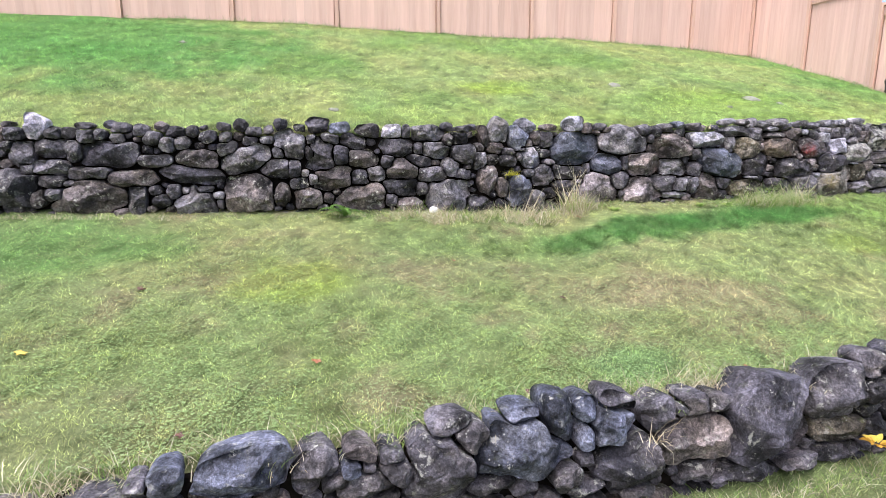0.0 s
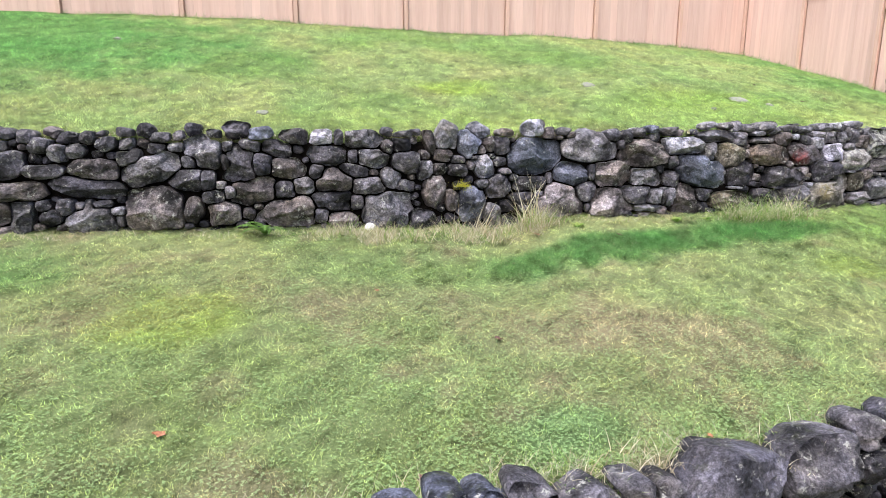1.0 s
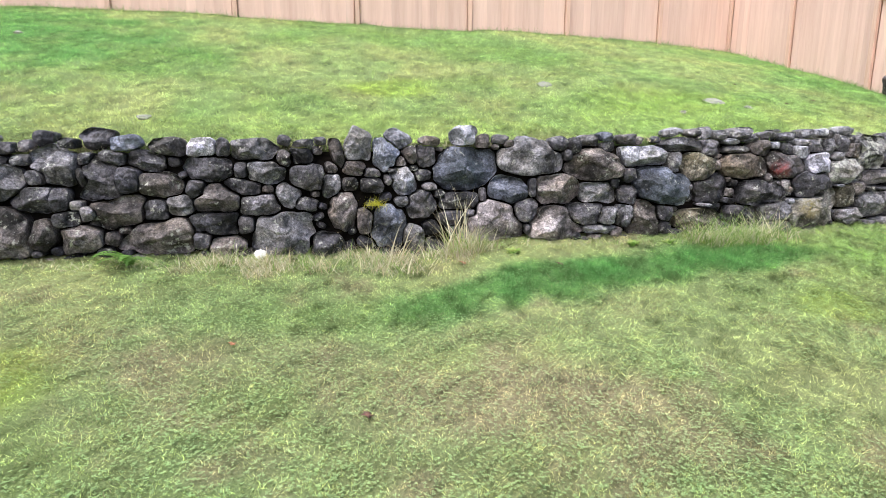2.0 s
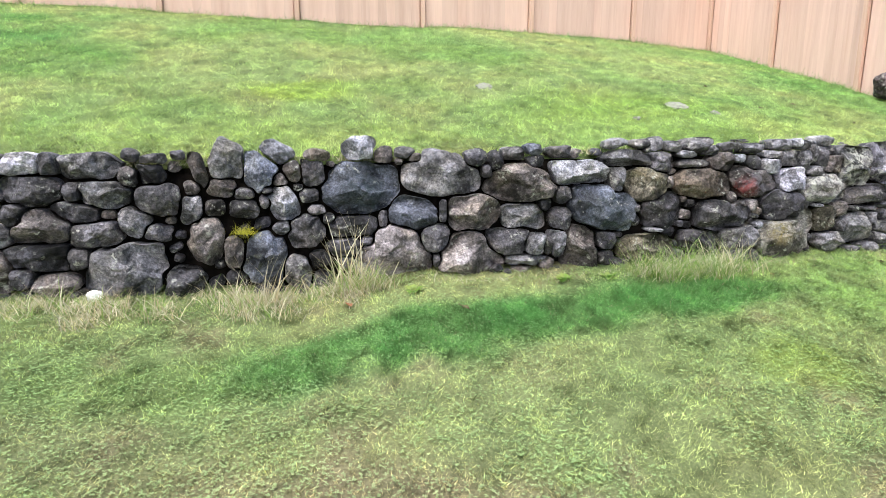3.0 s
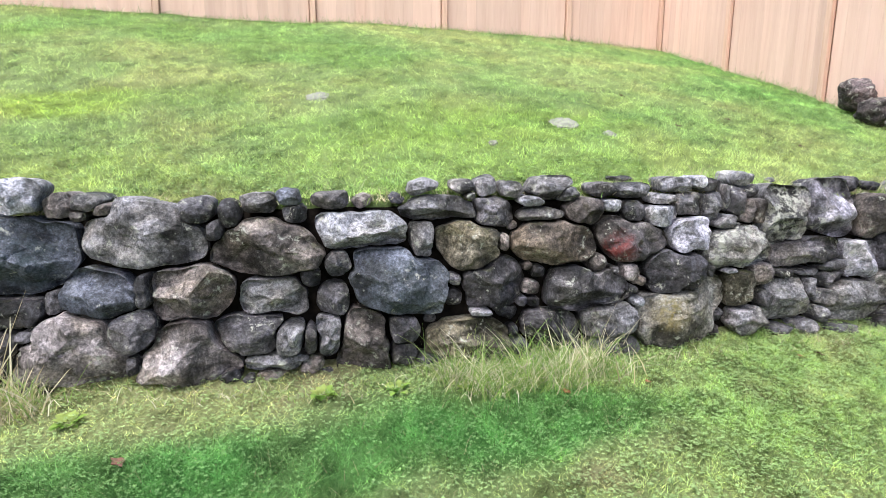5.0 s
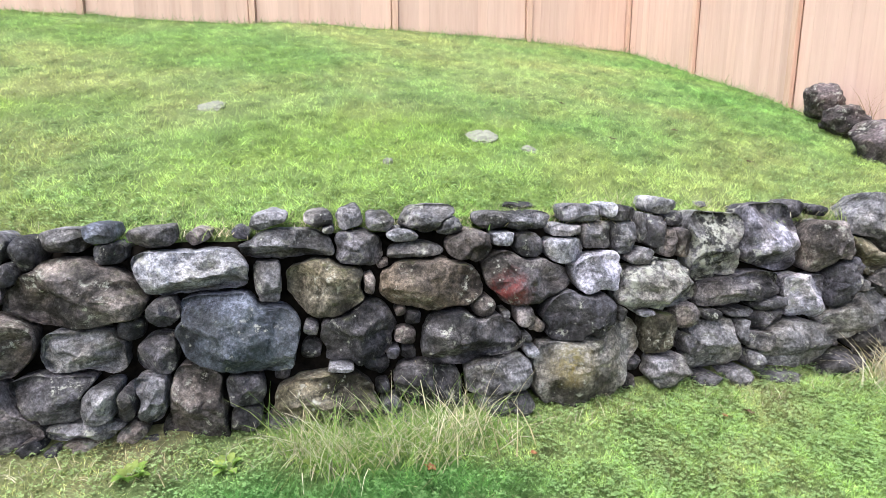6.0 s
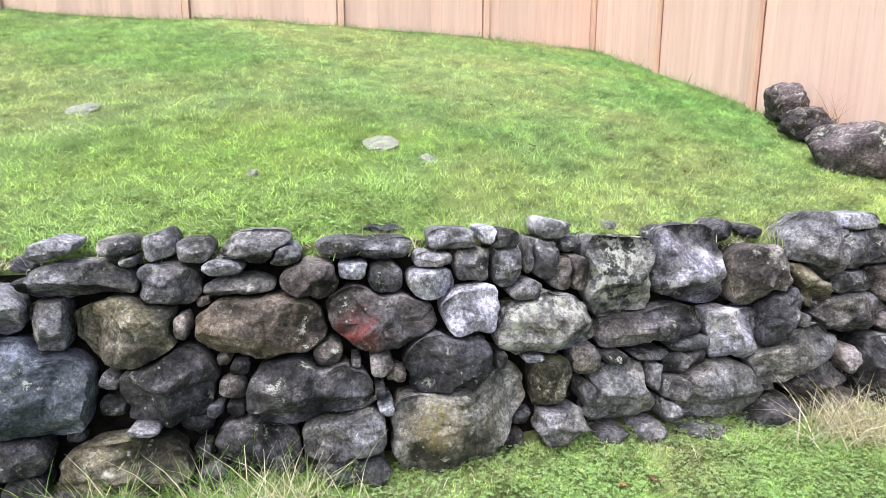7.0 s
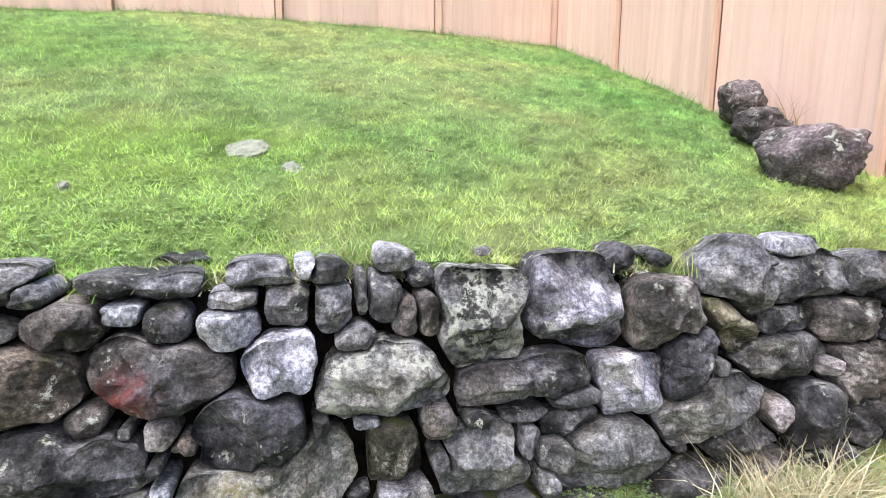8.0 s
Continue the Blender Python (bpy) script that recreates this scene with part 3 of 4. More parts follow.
main_stone(0.448, 1.508, 0.100, 0.222, 15, BROWN)
main_stone(0.491, 1.043, 0.224, 0.346, 0, BROWN)
main_stone(0.545, 1.255, 0.137, 0.124, 0, BROWN)
main_stone(0.589, 1.390, 0.195, 0.137, 0, BROWN)
main_stone(0.617, 1.577, 0.242, 0.287, 0, PLAIN, 0.4, 2.6)
main_stone(0.669, 0.951, 0.139, 0.225, 0, BROWN)
main_stone(0.723, 1.346, 0.140, 0.088, 0, DARK)
main_stone(0.731, 1.250, 0.198, 0.138, 0, DARK)
main_stone(0.830, 1.502, 0.248, 0.278, 20, BLUE)
main_stone(0.860, 1.294, 0.095, 0.101, 0, DARK)
main_stone(0.862, 0.917, 0.284, 0.367, -20, BLUE, 0.1, 3.0)
main_stone(0.883, 1.367, 0.095, 0.051, 0, DARK)
main_stone(0.929, 1.622, 0.228, 0.152, -20, PALE)
main_stone(0.952, 1.439, 0.120, 0.114, 0, BROWN)
main_stone(0.976, 1.279, 0.205, 0.318, 30, PALE)
main_stone(0.977, 1.108, 0.144, 0.115, 25, GREY)
main_stone(1.034, 1.499, 0.146, 0.153, 0, BROWN)
main_stone(1.083, 0.795, 0.183, 0.231, 0, GREY)
main_stone(1.130, 1.089, 0.282, 0.231, 15, DARK)
main_stone(1.153, 1.324, 0.148, 0.103, 0, DARK)
main_stone(1.171, 1.497, 0.185, 0.232, 15, DARK)
main_stone(1.188, 1.601, 0.173, 0.090, 0, BROWN)
main_stone(1.201, 1.223, 0.124, 0.077, 0, DARK)
main_stone(1.276, 1.164, 0.095, 0.084, 0, DARK)
main_stone(1.380, 0.955, 0.253, 0.138, 0, DARK)
main_stone(1.408, 0.851, 0.117, 0.085, 0, DARK)
main_stone(1.445, 1.098, 0.357, 0.160, 0, DARK)
main_stone(1.488, 1.652, 0.212, 0.171, 10, PALE)
main_stone(1.494, 1.375, 0.550, 0.374, 0, TEAL, 0.0, 2.9)
main_stone(1.558, 1.000, 0.114, 0.086, 0, DARK)
main_stone(1.660, 1.153, 0.073, 0.128, 0, DARK)
main_stone(1.734, 0.937, 0.540, 0.375, 0, TAN, 0.45, 2.5)
main_stone(1.772, 1.559, 0.062, 0.054, 0, BROWN)
main_stone(1.814, 1.620, 0.146, 0.086, 0, GREY)
main_stone(1.878, 1.193, 0.385, 0.225, -10, BLUE)
main_stone(1.887, 1.585, 0.104, 0.075, 0, BROWN)
main_stone(2.042, 1.016, 0.220, 0.215, 0, DARK)
main_stone(2.046, 0.861, 0.073, 0.097, 0, DARK)
main_stone(2.086, 1.460, 0.574, 0.312, -5, GREY, 0.15, 2.6)
main_stone(2.091, 1.212, 0.073, 0.172, 0, DARK)
main_stone(2.285, 0.918, 0.440, 0.335, 0, TAN, 0.5, 2.6)
main_stone(2.305, 1.198, 0.399, 0.292, 0, BROWN)
main_stone(2.324, 1.583, 0.168, 0.130, 0, DARK)
main_stone(2.407, 1.488, 0.085, 0.109, 0, DARK)
main_stone(2.470, 1.560, 0.106, 0.142, 0, DARK)
main_stone(2.567, 0.980, 0.364, 0.197, 0, DARK)
main_stone(2.607, 1.611, 0.172, 0.099, 0, GREY)
main_stone(2.650, 1.399, 0.541, 0.275, 0, BROWN, 0.25, 2.6)
main_stone(2.683, 1.155, 0.325, 0.187, 0, PLAIN, 0.0, 5.5)
main_stone(2.695, 0.844, 0.303, 0.079, 0, GREY)
main_stone(2.746, 1.641, 0.109, 0.088, 0, BLUE)
main_stone(2.759, 0.962, 0.174, 0.154, 0, GREY)
main_stone(2.778, 1.556, 0.109, 0.099, 0, GREY)
main_stone(2.861, 0.947, 0.089, 0.133, 0, DARK)
main_stone(2.946, 1.617, 0.158, 0.100, 0, DARK)
main_stone(2.948, 0.953, 0.146, 0.212, 0, GREY)
main_stone(2.970, 1.134, 0.158, 0.179, -10, DARK)
main_stone(2.991, 1.305, 0.136, 0.134, 30, DARK)
main_stone(3.102, 1.470, 0.436, 0.191, 0, PALE, -0.05, 6.0)
main_stone(3.126, 0.921, 0.287, 0.338, 0, BROWN, 0.25, 3.0)
main_stone(3.283, 1.218, 0.527, 0.353, -15, TEAL, -0.1, 2.8)
main_stone(3.307, 0.966, 0.176, 0.148, 0, DARK)
main_stone(3.307, 0.834, 0.141, 0.114, 0, DARK)
main_stone(3.398, 1.401, 0.119, 0.218, 0, GREY, 0.0, 5.0)
main_stone(3.399, 1.683, 0.151, 0.072, 15, GREY)
main_stone(3.479, 1.572, 0.393, 0.127, 0, GREY, 0.35, 3.0)
main_stone(3.609, 1.678, 0.120, 0.073, 0, GREY)
main_stone(3.640, 0.897, 0.439, 0.206, 0, MOSSY)
main_stone(3.649, 1.632, 0.054, 0.044, 0, DARK)
main_stone(3.657, 1.362, 0.355, 0.280, -8, MOSSY, -0.15, 3.0)
main_stone(3.712, 1.032, 0.121, 0.037, 0, PALE)
main_stone(3.741, 1.674, 0.116, 0.104, 20, GREY)
main_stone(3.782, 1.541, 0.219, 0.164, 0, DARK)
main_stone(3.784, 1.176, 0.342, 0.283, 10, BLACK)
main_stone(3.824, 1.388, 0.069, 0.105, 0, BROWN)
main_stone(3.870, 1.660, 0.125, 0.090, 0, GREY)
main_stone(3.973, 1.602, 0.141, 0.061, 0, PALE)
main_stone(4.029, 1.526, 0.242, 0.068, 0, GREY)
main_stone(4.085, 1.660, 0.244, 0.115, 0, GREY)
main_stone(4.089, 0.926, 0.315, 0.198, 0, DARK)
main_stone(4.107, 1.380, 0.461, 0.245, 0, UMBER, 0.05, 4.0)
main_stone(4.184, 1.630, 0.131, 0.100, 0, GREY)
main_stone(4.281, 1.132, 0.473, 0.256, 0, DARK, 0.1, 4.0)
main_stone(4.286, 1.537, 0.215, 0.155, 5, BROWN)
main_stone(4.346, 1.254, 0.120, 0.117, 0, BROWN)
main_stone(4.422, 0.964, 0.332, 0.188, 5, GREY)
main_stone(4.433, 1.568, 0.129, 0.078, 0, PALE)
main_stone(4.450, 1.217, 0.053, 0.047, 0, GREY)
main_stone(4.452, 0.818, 0.250, 0.110, 0, GREY)
main_stone(4.478, 1.644, 0.352, 0.094, 0, GREY, -0.1, 5.0)
main_stone(4.530, 1.703, 0.170, 0.047, 0, DARK)
main_stone(4.540, 1.371, 0.386, 0.253, -10, RED, -0.35, 2.8)
main_stone(4.541, 1.117, 0.046, 0.040, 0, GREY)
main_stone(4.548, 1.203, 0.100, 0.103, 0, TAN)
main_stone(4.561, 1.525, 0.139, 0.127, 0, DARK)
main_stone(4.564, 1.050, 0.077, 0.063, 0, PALE)
main_stone(4.741, 1.495, 0.191, 0.132, 0, PALE)
main_stone(4.757, 1.591, 0.151, 0.069, 0, GREY)
main_stone(4.827, 1.170, 0.355, 0.292, 5, BLACK, 0.05, 4.5)
main_stone(4.842, 1.664, 0.203, 0.089, 0, GREY)
main_stone(4.856, 0.970, 0.563, 0.375, 20, YELLOW, -0.1, 3.5)
main_stone(4.889, 1.389, 0.229, 0.205, 10, WHITE, -0.12, 6.0)
main_stone(4.906, 1.561, 0.158, 0.142, 0, GREY)
main_stone(4.958, 1.681, 0.086, 0.078, 0, PALE)
main_stone(5.009, 1.188, 0.069, 0.091, 0, GREY)
main_stone(5.024, 1.664, 0.126, 0.079, 0, DARK)
main_stone(5.049, 1.549, 0.139, 0.171, -10, GREY)
main_stone(5.111, 1.455, 0.129, 0.093, 0, GREY)
main_stone(5.135, 1.587, 0.052, 0.146, 0, GREY)
main_stone(5.150, 1.182, 0.091, 0.033, 0, PALE)
main_stone(5.205, 1.315, 0.475, 0.262, 0, LICHEN, 0.2, 3.2)
main_stone(5.204, 1.575, 0.119, 0.161, 0, DARK)
main_stone(5.236, 1.693, 0.114, 0.088, 0, PALE)
main_stone(5.245, 1.059, 0.180, 0.230, 0, MOSSY)
main_stone(5.281, 0.893, 0.210, 0.154, 0, GREY)
main_stone(5.282, 1.504, 0.108, 0.136, 0, BROWN)
main_stone(5.383, 1.152, 0.130, 0.150, 0, TAN)
main_stone(5.345, 1.510, 0.100, 0.150, 0, BROWN)
main_stone(5.400, 1.000, 0.080, 0.120, 10, GREY)
main_stone(5.507, 0.804, 0.153, 0.070, 0, GREY)
main_stone(5.513, 1.142, 0.093, 0.056, 0, DARK)
main_stone(5.539, 1.470, 0.354, 0.366, 0, LICHEN, -0.08, 4.0)
main_stone(5.545, 1.693, 0.073, 0.035, 0, GREY)
main_stone(5.548, 0.995, 0.347, 0.268, 0, PLAIN, 0.15, 3.2)
main_stone(5.675, 1.259, 0.524, 0.157, 3, DARK, 0.05, 5.0)
main_stone(5.676, 0.816, 0.119, 0.107, 0, GREY)
main_stone(5.683, 1.139, 0.172, 0.043, 0, GREY)
main_stone(5.690, 1.044, 0.112, 0.143, -30, GREY)
main_stone(5.764, 0.902, 0.091, 0.130, 0, GREY)
main_stone(5.793, 0.981, 0.138, 0.123, 0, GREY)
main_stone(5.860, 1.085, 0.258, 0.110, 5, DARK)
main_stone(5.881, 1.498, 0.473, 0.326, -15, PURPLE, 0.2, 3.0)
main_stone(5.890, 1.166, 0.197, 0.066, 5, GREY)
main_stone(6.047, 0.939, 0.488, 0.285, -5, PLAIN, 0.3, 2.8)
main_stone(6.093, 1.193, 0.272, 0.249, 0, WHITE, -0.08, 6.0)
main_stone(6.212, 1.702, 0.101, 0.046, 0, GREY)
main_stone(6.213, 1.452, 0.337, 0.275, 15, BROWN)
main_stone(6.321, 1.266, 0.224, 0.294, 0, BLACK, 0.0, 5.0)
main_stone(6.406, 1.079, 0.525, 0.187, 25, PLAIN, 0.1, 4.0)
main_stone(6.457, 1.227, 0.062, 0.071, 0, PALE)
main_stone(6.491, 1.403, 0.339, 0.150, -50, MOSSY, 0.0, 4.0)
main_stone(6.525, 1.552, 0.288, 0.300, -25, GREY, 0.3, 3.0)
main_stone(6.562, 0.933, 0.271, 0.206, 0, DARK)
main_stone(6.631, 1.615, 0.110, 0.064, 0, GREY)
main_stone(6.705, 1.028, 0.140, 0.137, 0, TAN)
main_stone(6.731, 1.238, 0.432, 0.194, 0, GREY)
main_stone(6.749, 1.391, 0.254, 0.129, 0, GREY)
main_stone(6.794, 1.669, 0.171, 0.081, 0, PALE)
main_stone(6.850, 1.533, 0.414, 0.212, 10, GREY, 0.15, 3.0)
main_stone(6.899, 1.002, 0.271, 0.279, 0, DARK)
main_stone(6.964, 1.185, 0.138, 0.083, 0, TAN)
main_stone(7.041, 1.362, 0.360, 0.200, 0, BROWN)
main_stone(7.100, 1.149, 0.283, 0.251, 0, BROWN)
main_stone(7.138, 1.533, 0.204, 0.185, 0, GREY)
main_stone(7.140, 0.943, 0.203, 0.202, 0, DARK)
main_stone(6.300, 0.805, 0.310, 0.150, 4, DARK)
main_stone(6.640, 0.810, 0.300, 0.150, -3, BROWN)
main_stone(6.960, 0.810, 0.290, 0.140, 0, DARK)
main_stone(5.930, 0.770, 0.240, 0.110, 0, GREY)

# the lower wall's stones
near_stone(-1.299, 0.051, 0.096, 0.055, 0, DARK)
near_stone(-1.188, 0.055, 0.160, 0.125, 0, BLUE)
near_stone(-0.869, 0.033, 0.439, 0.217, 5, BLUE)
near_stone(-0.581, -0.013, 0.228, 0.210, 20, DARK)
near_stone(-0.493, -0.083, 0.145, 0.091, 0, DARK)
near_stone(-0.416, -0.020, 0.119, 0.084, 0, BLUE)
near_stone(-0.370, 0.038, 0.164, 0.092, -10, BROWN)
near_stone(-0.338, -0.030, 0.083, 0.054, 0, DARK)
near_stone(-0.325, -0.115, 0.287, 0.154, 0, DARK)
near_stone(-0.224, 0.006, 0.139, 0.094, 0, DARK)
near_stone(-0.197, -0.076, 0.218, 0.156, -20, DARK)
near_stone(0.004, -0.077, 0.407, 0.384, 0, DARK)
near_stone(0.046, 0.102, 0.229, 0.112, 10, DARK)
near_stone(0.162, 0.026, 0.252, 0.163, -10, DARK)
near_stone(0.305, -0.250, 0.314, 0.116, 0, DARK)
near_stone(0.434, -0.079, 0.571, 0.369, 0, BLUE)
near_stone(0.448, 0.091, 0.232, 0.100, 0, BLUE)
near_stone(0.452, -0.282, 0.175, 0.098, 0, DARK)
near_stone(0.651, 0.032, 0.235, 0.266, 0, BLUE)
near_stone(0.678, -0.265, 0.183, 0.151, 0, DARK)
near_stone(0.770, 0.089, 0.186, 0.134, 0, BLUE)
near_stone(0.796, -0.074, 0.112, 0.135, 0, BLUE)
near_stone(0.806, -0.205, 0.103, 0.085, 0, DARK)
near_stone(0.817, -0.359, 0.301, 0.102, 0, DARK)
near_stone(0.944, -0.029, 0.251, 0.240, -5, BLUE)
near_stone(0.984, 0.095, 0.223, 0.111, -15, DARK)
near_stone(1.050, -0.264, 0.394, 0.348, 20, BLACK)
near_stone(1.087, -0.411, 0.239, 0.070, 0, DARK)
near_stone(1.254, -0.023, 0.235, 0.194, 0, DARK)
near_stone(1.370, 0.003, 0.146, 0.089, 0, DARK)
near_stone(1.461, 0.018, 0.212, 0.144, 0, DARK)
near_stone(1.495, -0.197, 0.515, 0.326, 0, BROWN)
near_stone(1.537, -0.383, 0.260, 0.145, 0, DARK)
near_stone(1.621, 0.003, 0.153, 0.110, 0, DARK)
near_stone(1.829, -0.453, 0.411, 0.168, 0, DARK)
near_stone(1.990, -0.177, 0.705, 0.549, 0, BLACK)
near_stone(2.218, -0.446, 0.294, 0.097, 0, DARK)
near_stone(2.507, -0.071, 0.552, 0.355, 0, DARK)
near_stone(2.562, -0.292, 0.494, 0.189, 0, MOSSY)
near_stone(2.569, -0.463, 0.391, 0.120, 0, DARK)
near_stone(2.787, -0.219, 0.216, 0.121, 0, DARK)
near_stone(2.797, 0.069, 0.216, 0.182, 0, DARK)
near_stone(2.804, -0.086, 0.216, 0.202, 0, DARK)

main_wall.fill(-5.8, -4.35, 0.68, 1.6, 3)
main_wall.fill(7.35, 8.3, 0.72, 1.62, 4)
near_wall.fill(-5.0, -1.4, -0.55, 0.0, 5)
near_wall.fill(2.95, 6.0, -0.55, 0.1, 6)
main_wall.chink(-5.8, 8.2, 0.60, 1.63, 31)
near_wall.chink(-4.8, 5.8, -0.56, -0.02, 32)
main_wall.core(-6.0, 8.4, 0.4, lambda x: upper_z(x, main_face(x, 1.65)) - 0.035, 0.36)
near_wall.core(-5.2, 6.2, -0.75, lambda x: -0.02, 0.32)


# ---- cedar fence round the upper lawn ----
def box(w, d, h, bevel=0.0018):
    """A bevelled board, its foot at z = 0."""
    bm = bmesh.new()
    bmesh.ops.create_cube(bm, size=1)
    for v in bm.verts:
        v.co = Vector((v.co.x * w, v.co.y * d, (v.co.z + 0.5) * h))
    bmesh.ops.bevel(bm, geom=[e for e in bm.edges if abs(e.verts[0].co.z - e.verts[1].co.z) > 0.1], offset=bevel, segments=1, affect="EDGES")
    return bm


def board_mesh(name, w, d, h, material):
    bm = box(w, d, h)
    me = bpy.data.meshes.new(name)
    bm.to_mesh(me)
    bm.free()
    me.materials.append(material)
    return me


BACK_POSTS = ((-9.4, 10.05), (-7.55, 10.45), (-5.65, 10.82), (-3.82, 11.2), (-2.0, 11.52), (-0.13, 11.85), (1.71, 12.32), (3.43, 12.68), (5.20, 13.12), (6.64, 13.46))
SIDE_POSTS = ((6.64, 13.46), (7.08, 12.18), (7.50, 10.77), (7.93, 9.35), (8.4, 7.9), (8.9, 6.3), (9.4, 4.7))


def build_fence(posts, label, height):
    """Upright boards between posts; each panel is level on top under a header board, and the panels step down the slope."""
    fence = thing("wooden_fence", (posts[0][0], posts[0][1], float(ground_z(*posts[0]))), label, "fence", "cedar fences", "structure")
    board = board_mesh("board", 0.1396, 0.02, 1.0, FENCE_WOOD)
    post = board_mesh("post", 0.07, 0.05, height + 0.2, POST_WOOD)
    rng = random.Random(8)
    for (xa, ya), (xb, yb) in zip(posts, posts[1:]):
        run = math.hypot(xb - xa, yb - ya)
        turn = math.atan2(yb - ya, xb - xa)
        nx, ny = -math.sin(turn), math.cos(turn)
        top = max(float(ground_z(xa, ya)), float(ground_z(xb, yb))) + height
        part("post", post, fence, (xa - nx * 0.015, ya - ny * 0.015, float(ground_z(xa, ya)) - 0.15), turn)
        count = round(run / 0.14)
        for k in range(count):
            f = (0.05 + (k + 0.5) * (run - 0.10) / count) / run
            x, y = xa + (xb - xa) * f, ya + (yb - ya) * f
            foot = float(ground_z(x, y)) - rng.uniform(0.02, 0.05)
            back = 0.018 + rng.uniform(0, 0.0015)
            ob = part("board", board, fence, (x + nx * back, y + ny * back, foot), turn)
            ob.scale = ((run - 0.10) / count / 0.14, 1, top - foot - 0.01)
        strut = board_mesh("back_post", 0.12, 0.09, height + 0.1, POST_WOOD)
        part("back_post", strut, fence, (xa + nx * 0.085, ya + ny * 0.085, float(ground_z(xa, ya)) - 0.1), turn)
        header = board_mesh("header_board", run - 0.08, 0.024, 0.14, POST_WOOD)
        part("header_board", header, fence, ((xa + xb) / 2 - nx * 0.006, (ya + yb) / 2 - ny * 0.006, top - 0.16), turn)
        cap = board_mesh("cap_rail", run, 0.09, 0.035, POST_WOOD)
        part("cap_rail", cap, fence, ((xa + xb) / 2 + nx * 0.01, (ya + yb) / 2 + ny * 0.01, top), turn)


build_fence(BACK_POSTS, "salmon-stained cedar board fence along the top of the lawn", 1.5)
build_fence(SIDE_POSTS, "salmon-stained cedar board fence running down the lawn's side", 1.38)


# ---- grass ----
def scatter(rng, n, x0, x1, low, high, power=1.0):
    x = rng.uniform(x0, x1, n)
    a, b = low(x), high(x)
    return x, a + (b - a) * rng.rand(n) ** power


def blade_field(name, label, x, y, length, width, lean, rng, bright=(1, 1, 1), straws=1.0, surface=ground_z, spread=0.5, patchy=1.25):
    """Single blades: a narrow leaning triangle each, in the turf's own colours."""
    n = len(x)
    z = surface(x, y)
    heading, side = rng.uniform(0, 2 * math.pi, n), rng.uniform(0, 2 * math.pi, n)
    size = length * rng.uniform(0.45, 1.25, n) * (0.5 + fbm(x * 9, y * 9, 95, 3))
    tilt = np.clip(rng.normal(lean, 0.28, n), 0.05, 1.45)
    half = width * rng.uniform(0.6, 1.3, n) / 2
    base = np.stack([x, y, z - 0.004], 1)
    across = np.stack([np.cos(side), np.sin(side), np.zeros(n)], 1) * half[:, None]
    tip = base + np.stack([np.cos(heading) * np.sin(tilt), np.sin(heading) * np.sin(tilt), np.cos(tilt)], 1) * size[:, None]
    pts = np.stack([base - across, base + across, tip], 1).reshape(-1, 3)
    clump = 1 + patchy * (smooth(0.28, 0.72, fbm(x * 19, y * 19, 91, 3)) - 0.5)
    tone = turf(x, y) * np.array(bright) * (rng.uniform(1 - spread, 1 + spread, n) * clump)[:, None]
    straw = rng.rand(n) / straws < 0.09 + 0.18 * smooth(0.5, 0.8, fbm(x * 2.5, y * 2.5, 61))
    tone[straw] = np.array((0.46, 0.42, 0.25)) * rng.uniform(0.5, 1.2, straw.sum())[:, None]
    tint = np.repeat(tone, 3, 0)
    me = tri_mesh(name, pts, np.arange(3 * n).reshape(-1, 3), tint, BLADE)
    tagged(new(name, me), label, "grass", kind="stuff")


def clover_field(name, label, x, y, size, rng):
    """Three rounded leaflets on each short stalk."""
    n = len(x)
    z = ground_z(x, y) + rng.uniform(0.008, 0.03, n)
    turn = rng.uniform(0, 2 * math.pi, n)
    s = size * rng.uniform(0.6, 1.3, n)
    tone = (turf(x, y) * 0.5 + np.array(CLOVER) * 0.66) * rng.uniform(0.75, 1.25, n)[:, None]
    pts, tint = [], []
    for k in range(3):
        a = turn + k * 2 * math.pi / 3
        d = np.stack([np.cos(a), np.sin(a), rng.uniform(-0.1, 0.5, n)], 1) * s[:, None]
        e = np.stack([-np.sin(a), np.cos(a), rng.uniform(-0.2, 0.2, n)], 1) * s[:, None] * 0.48
        c = np.stack([x, y, z], 1)
        pts.append(np.stack([c, c + 0.65 * d + e, c + d, c + 0.65 * d - e], 1))
    pts = np.stack(pts, 1).reshape(-1, 3)
    q = np.arange(3 * n) * 4
    tris = np.concatenate([np.stack([q, q + 1, q + 2], 1), np.stack([q, q + 2, q + 3], 1)])
    me = tri_mesh(name, pts, tris, np.repeat(tone, 12, 0), BLADE)
    tagged(new(name, me), label, "clover", kind="stuff")


rng = np.random.RandomState(11)
mid_low, mid_high = (lambda x: near_face(x) + 0.2), (lambda x: main_face(x, 0.75) + 0.09)
up_low, up_high = (lambda x: main_face(x, 1.65) + 0.17), (lambda x: np.where(x < 6.64, np.interp(x, [p[0] for p in BACK_POSTS], [p[1] for p in BACK_POSTS]), 13.4 - (x - 6.64) * 3.15))
x, y = scatter(rng, 620000, -4.6, 7.6, mid_low, mid_high)
blade_field("grass", "short mown mossy grass of the middle lawn", x, y, 0.027, 0.0036, 0.95, rng, (1.58, 1.53, 1.32), 1.0, ground_z, 0.75, 1.0)
x, y = scatter(rng, 560000, -9.0, 8.1, up_low, up_high, 1.4)
blade_field("grass", "short mown grass of the upper lawn", x, y, 0.044, 0.0038, 0.9, rng, (1.54, 1.55, 1.3), 0.2, upper_z, 0.24, 0.75)
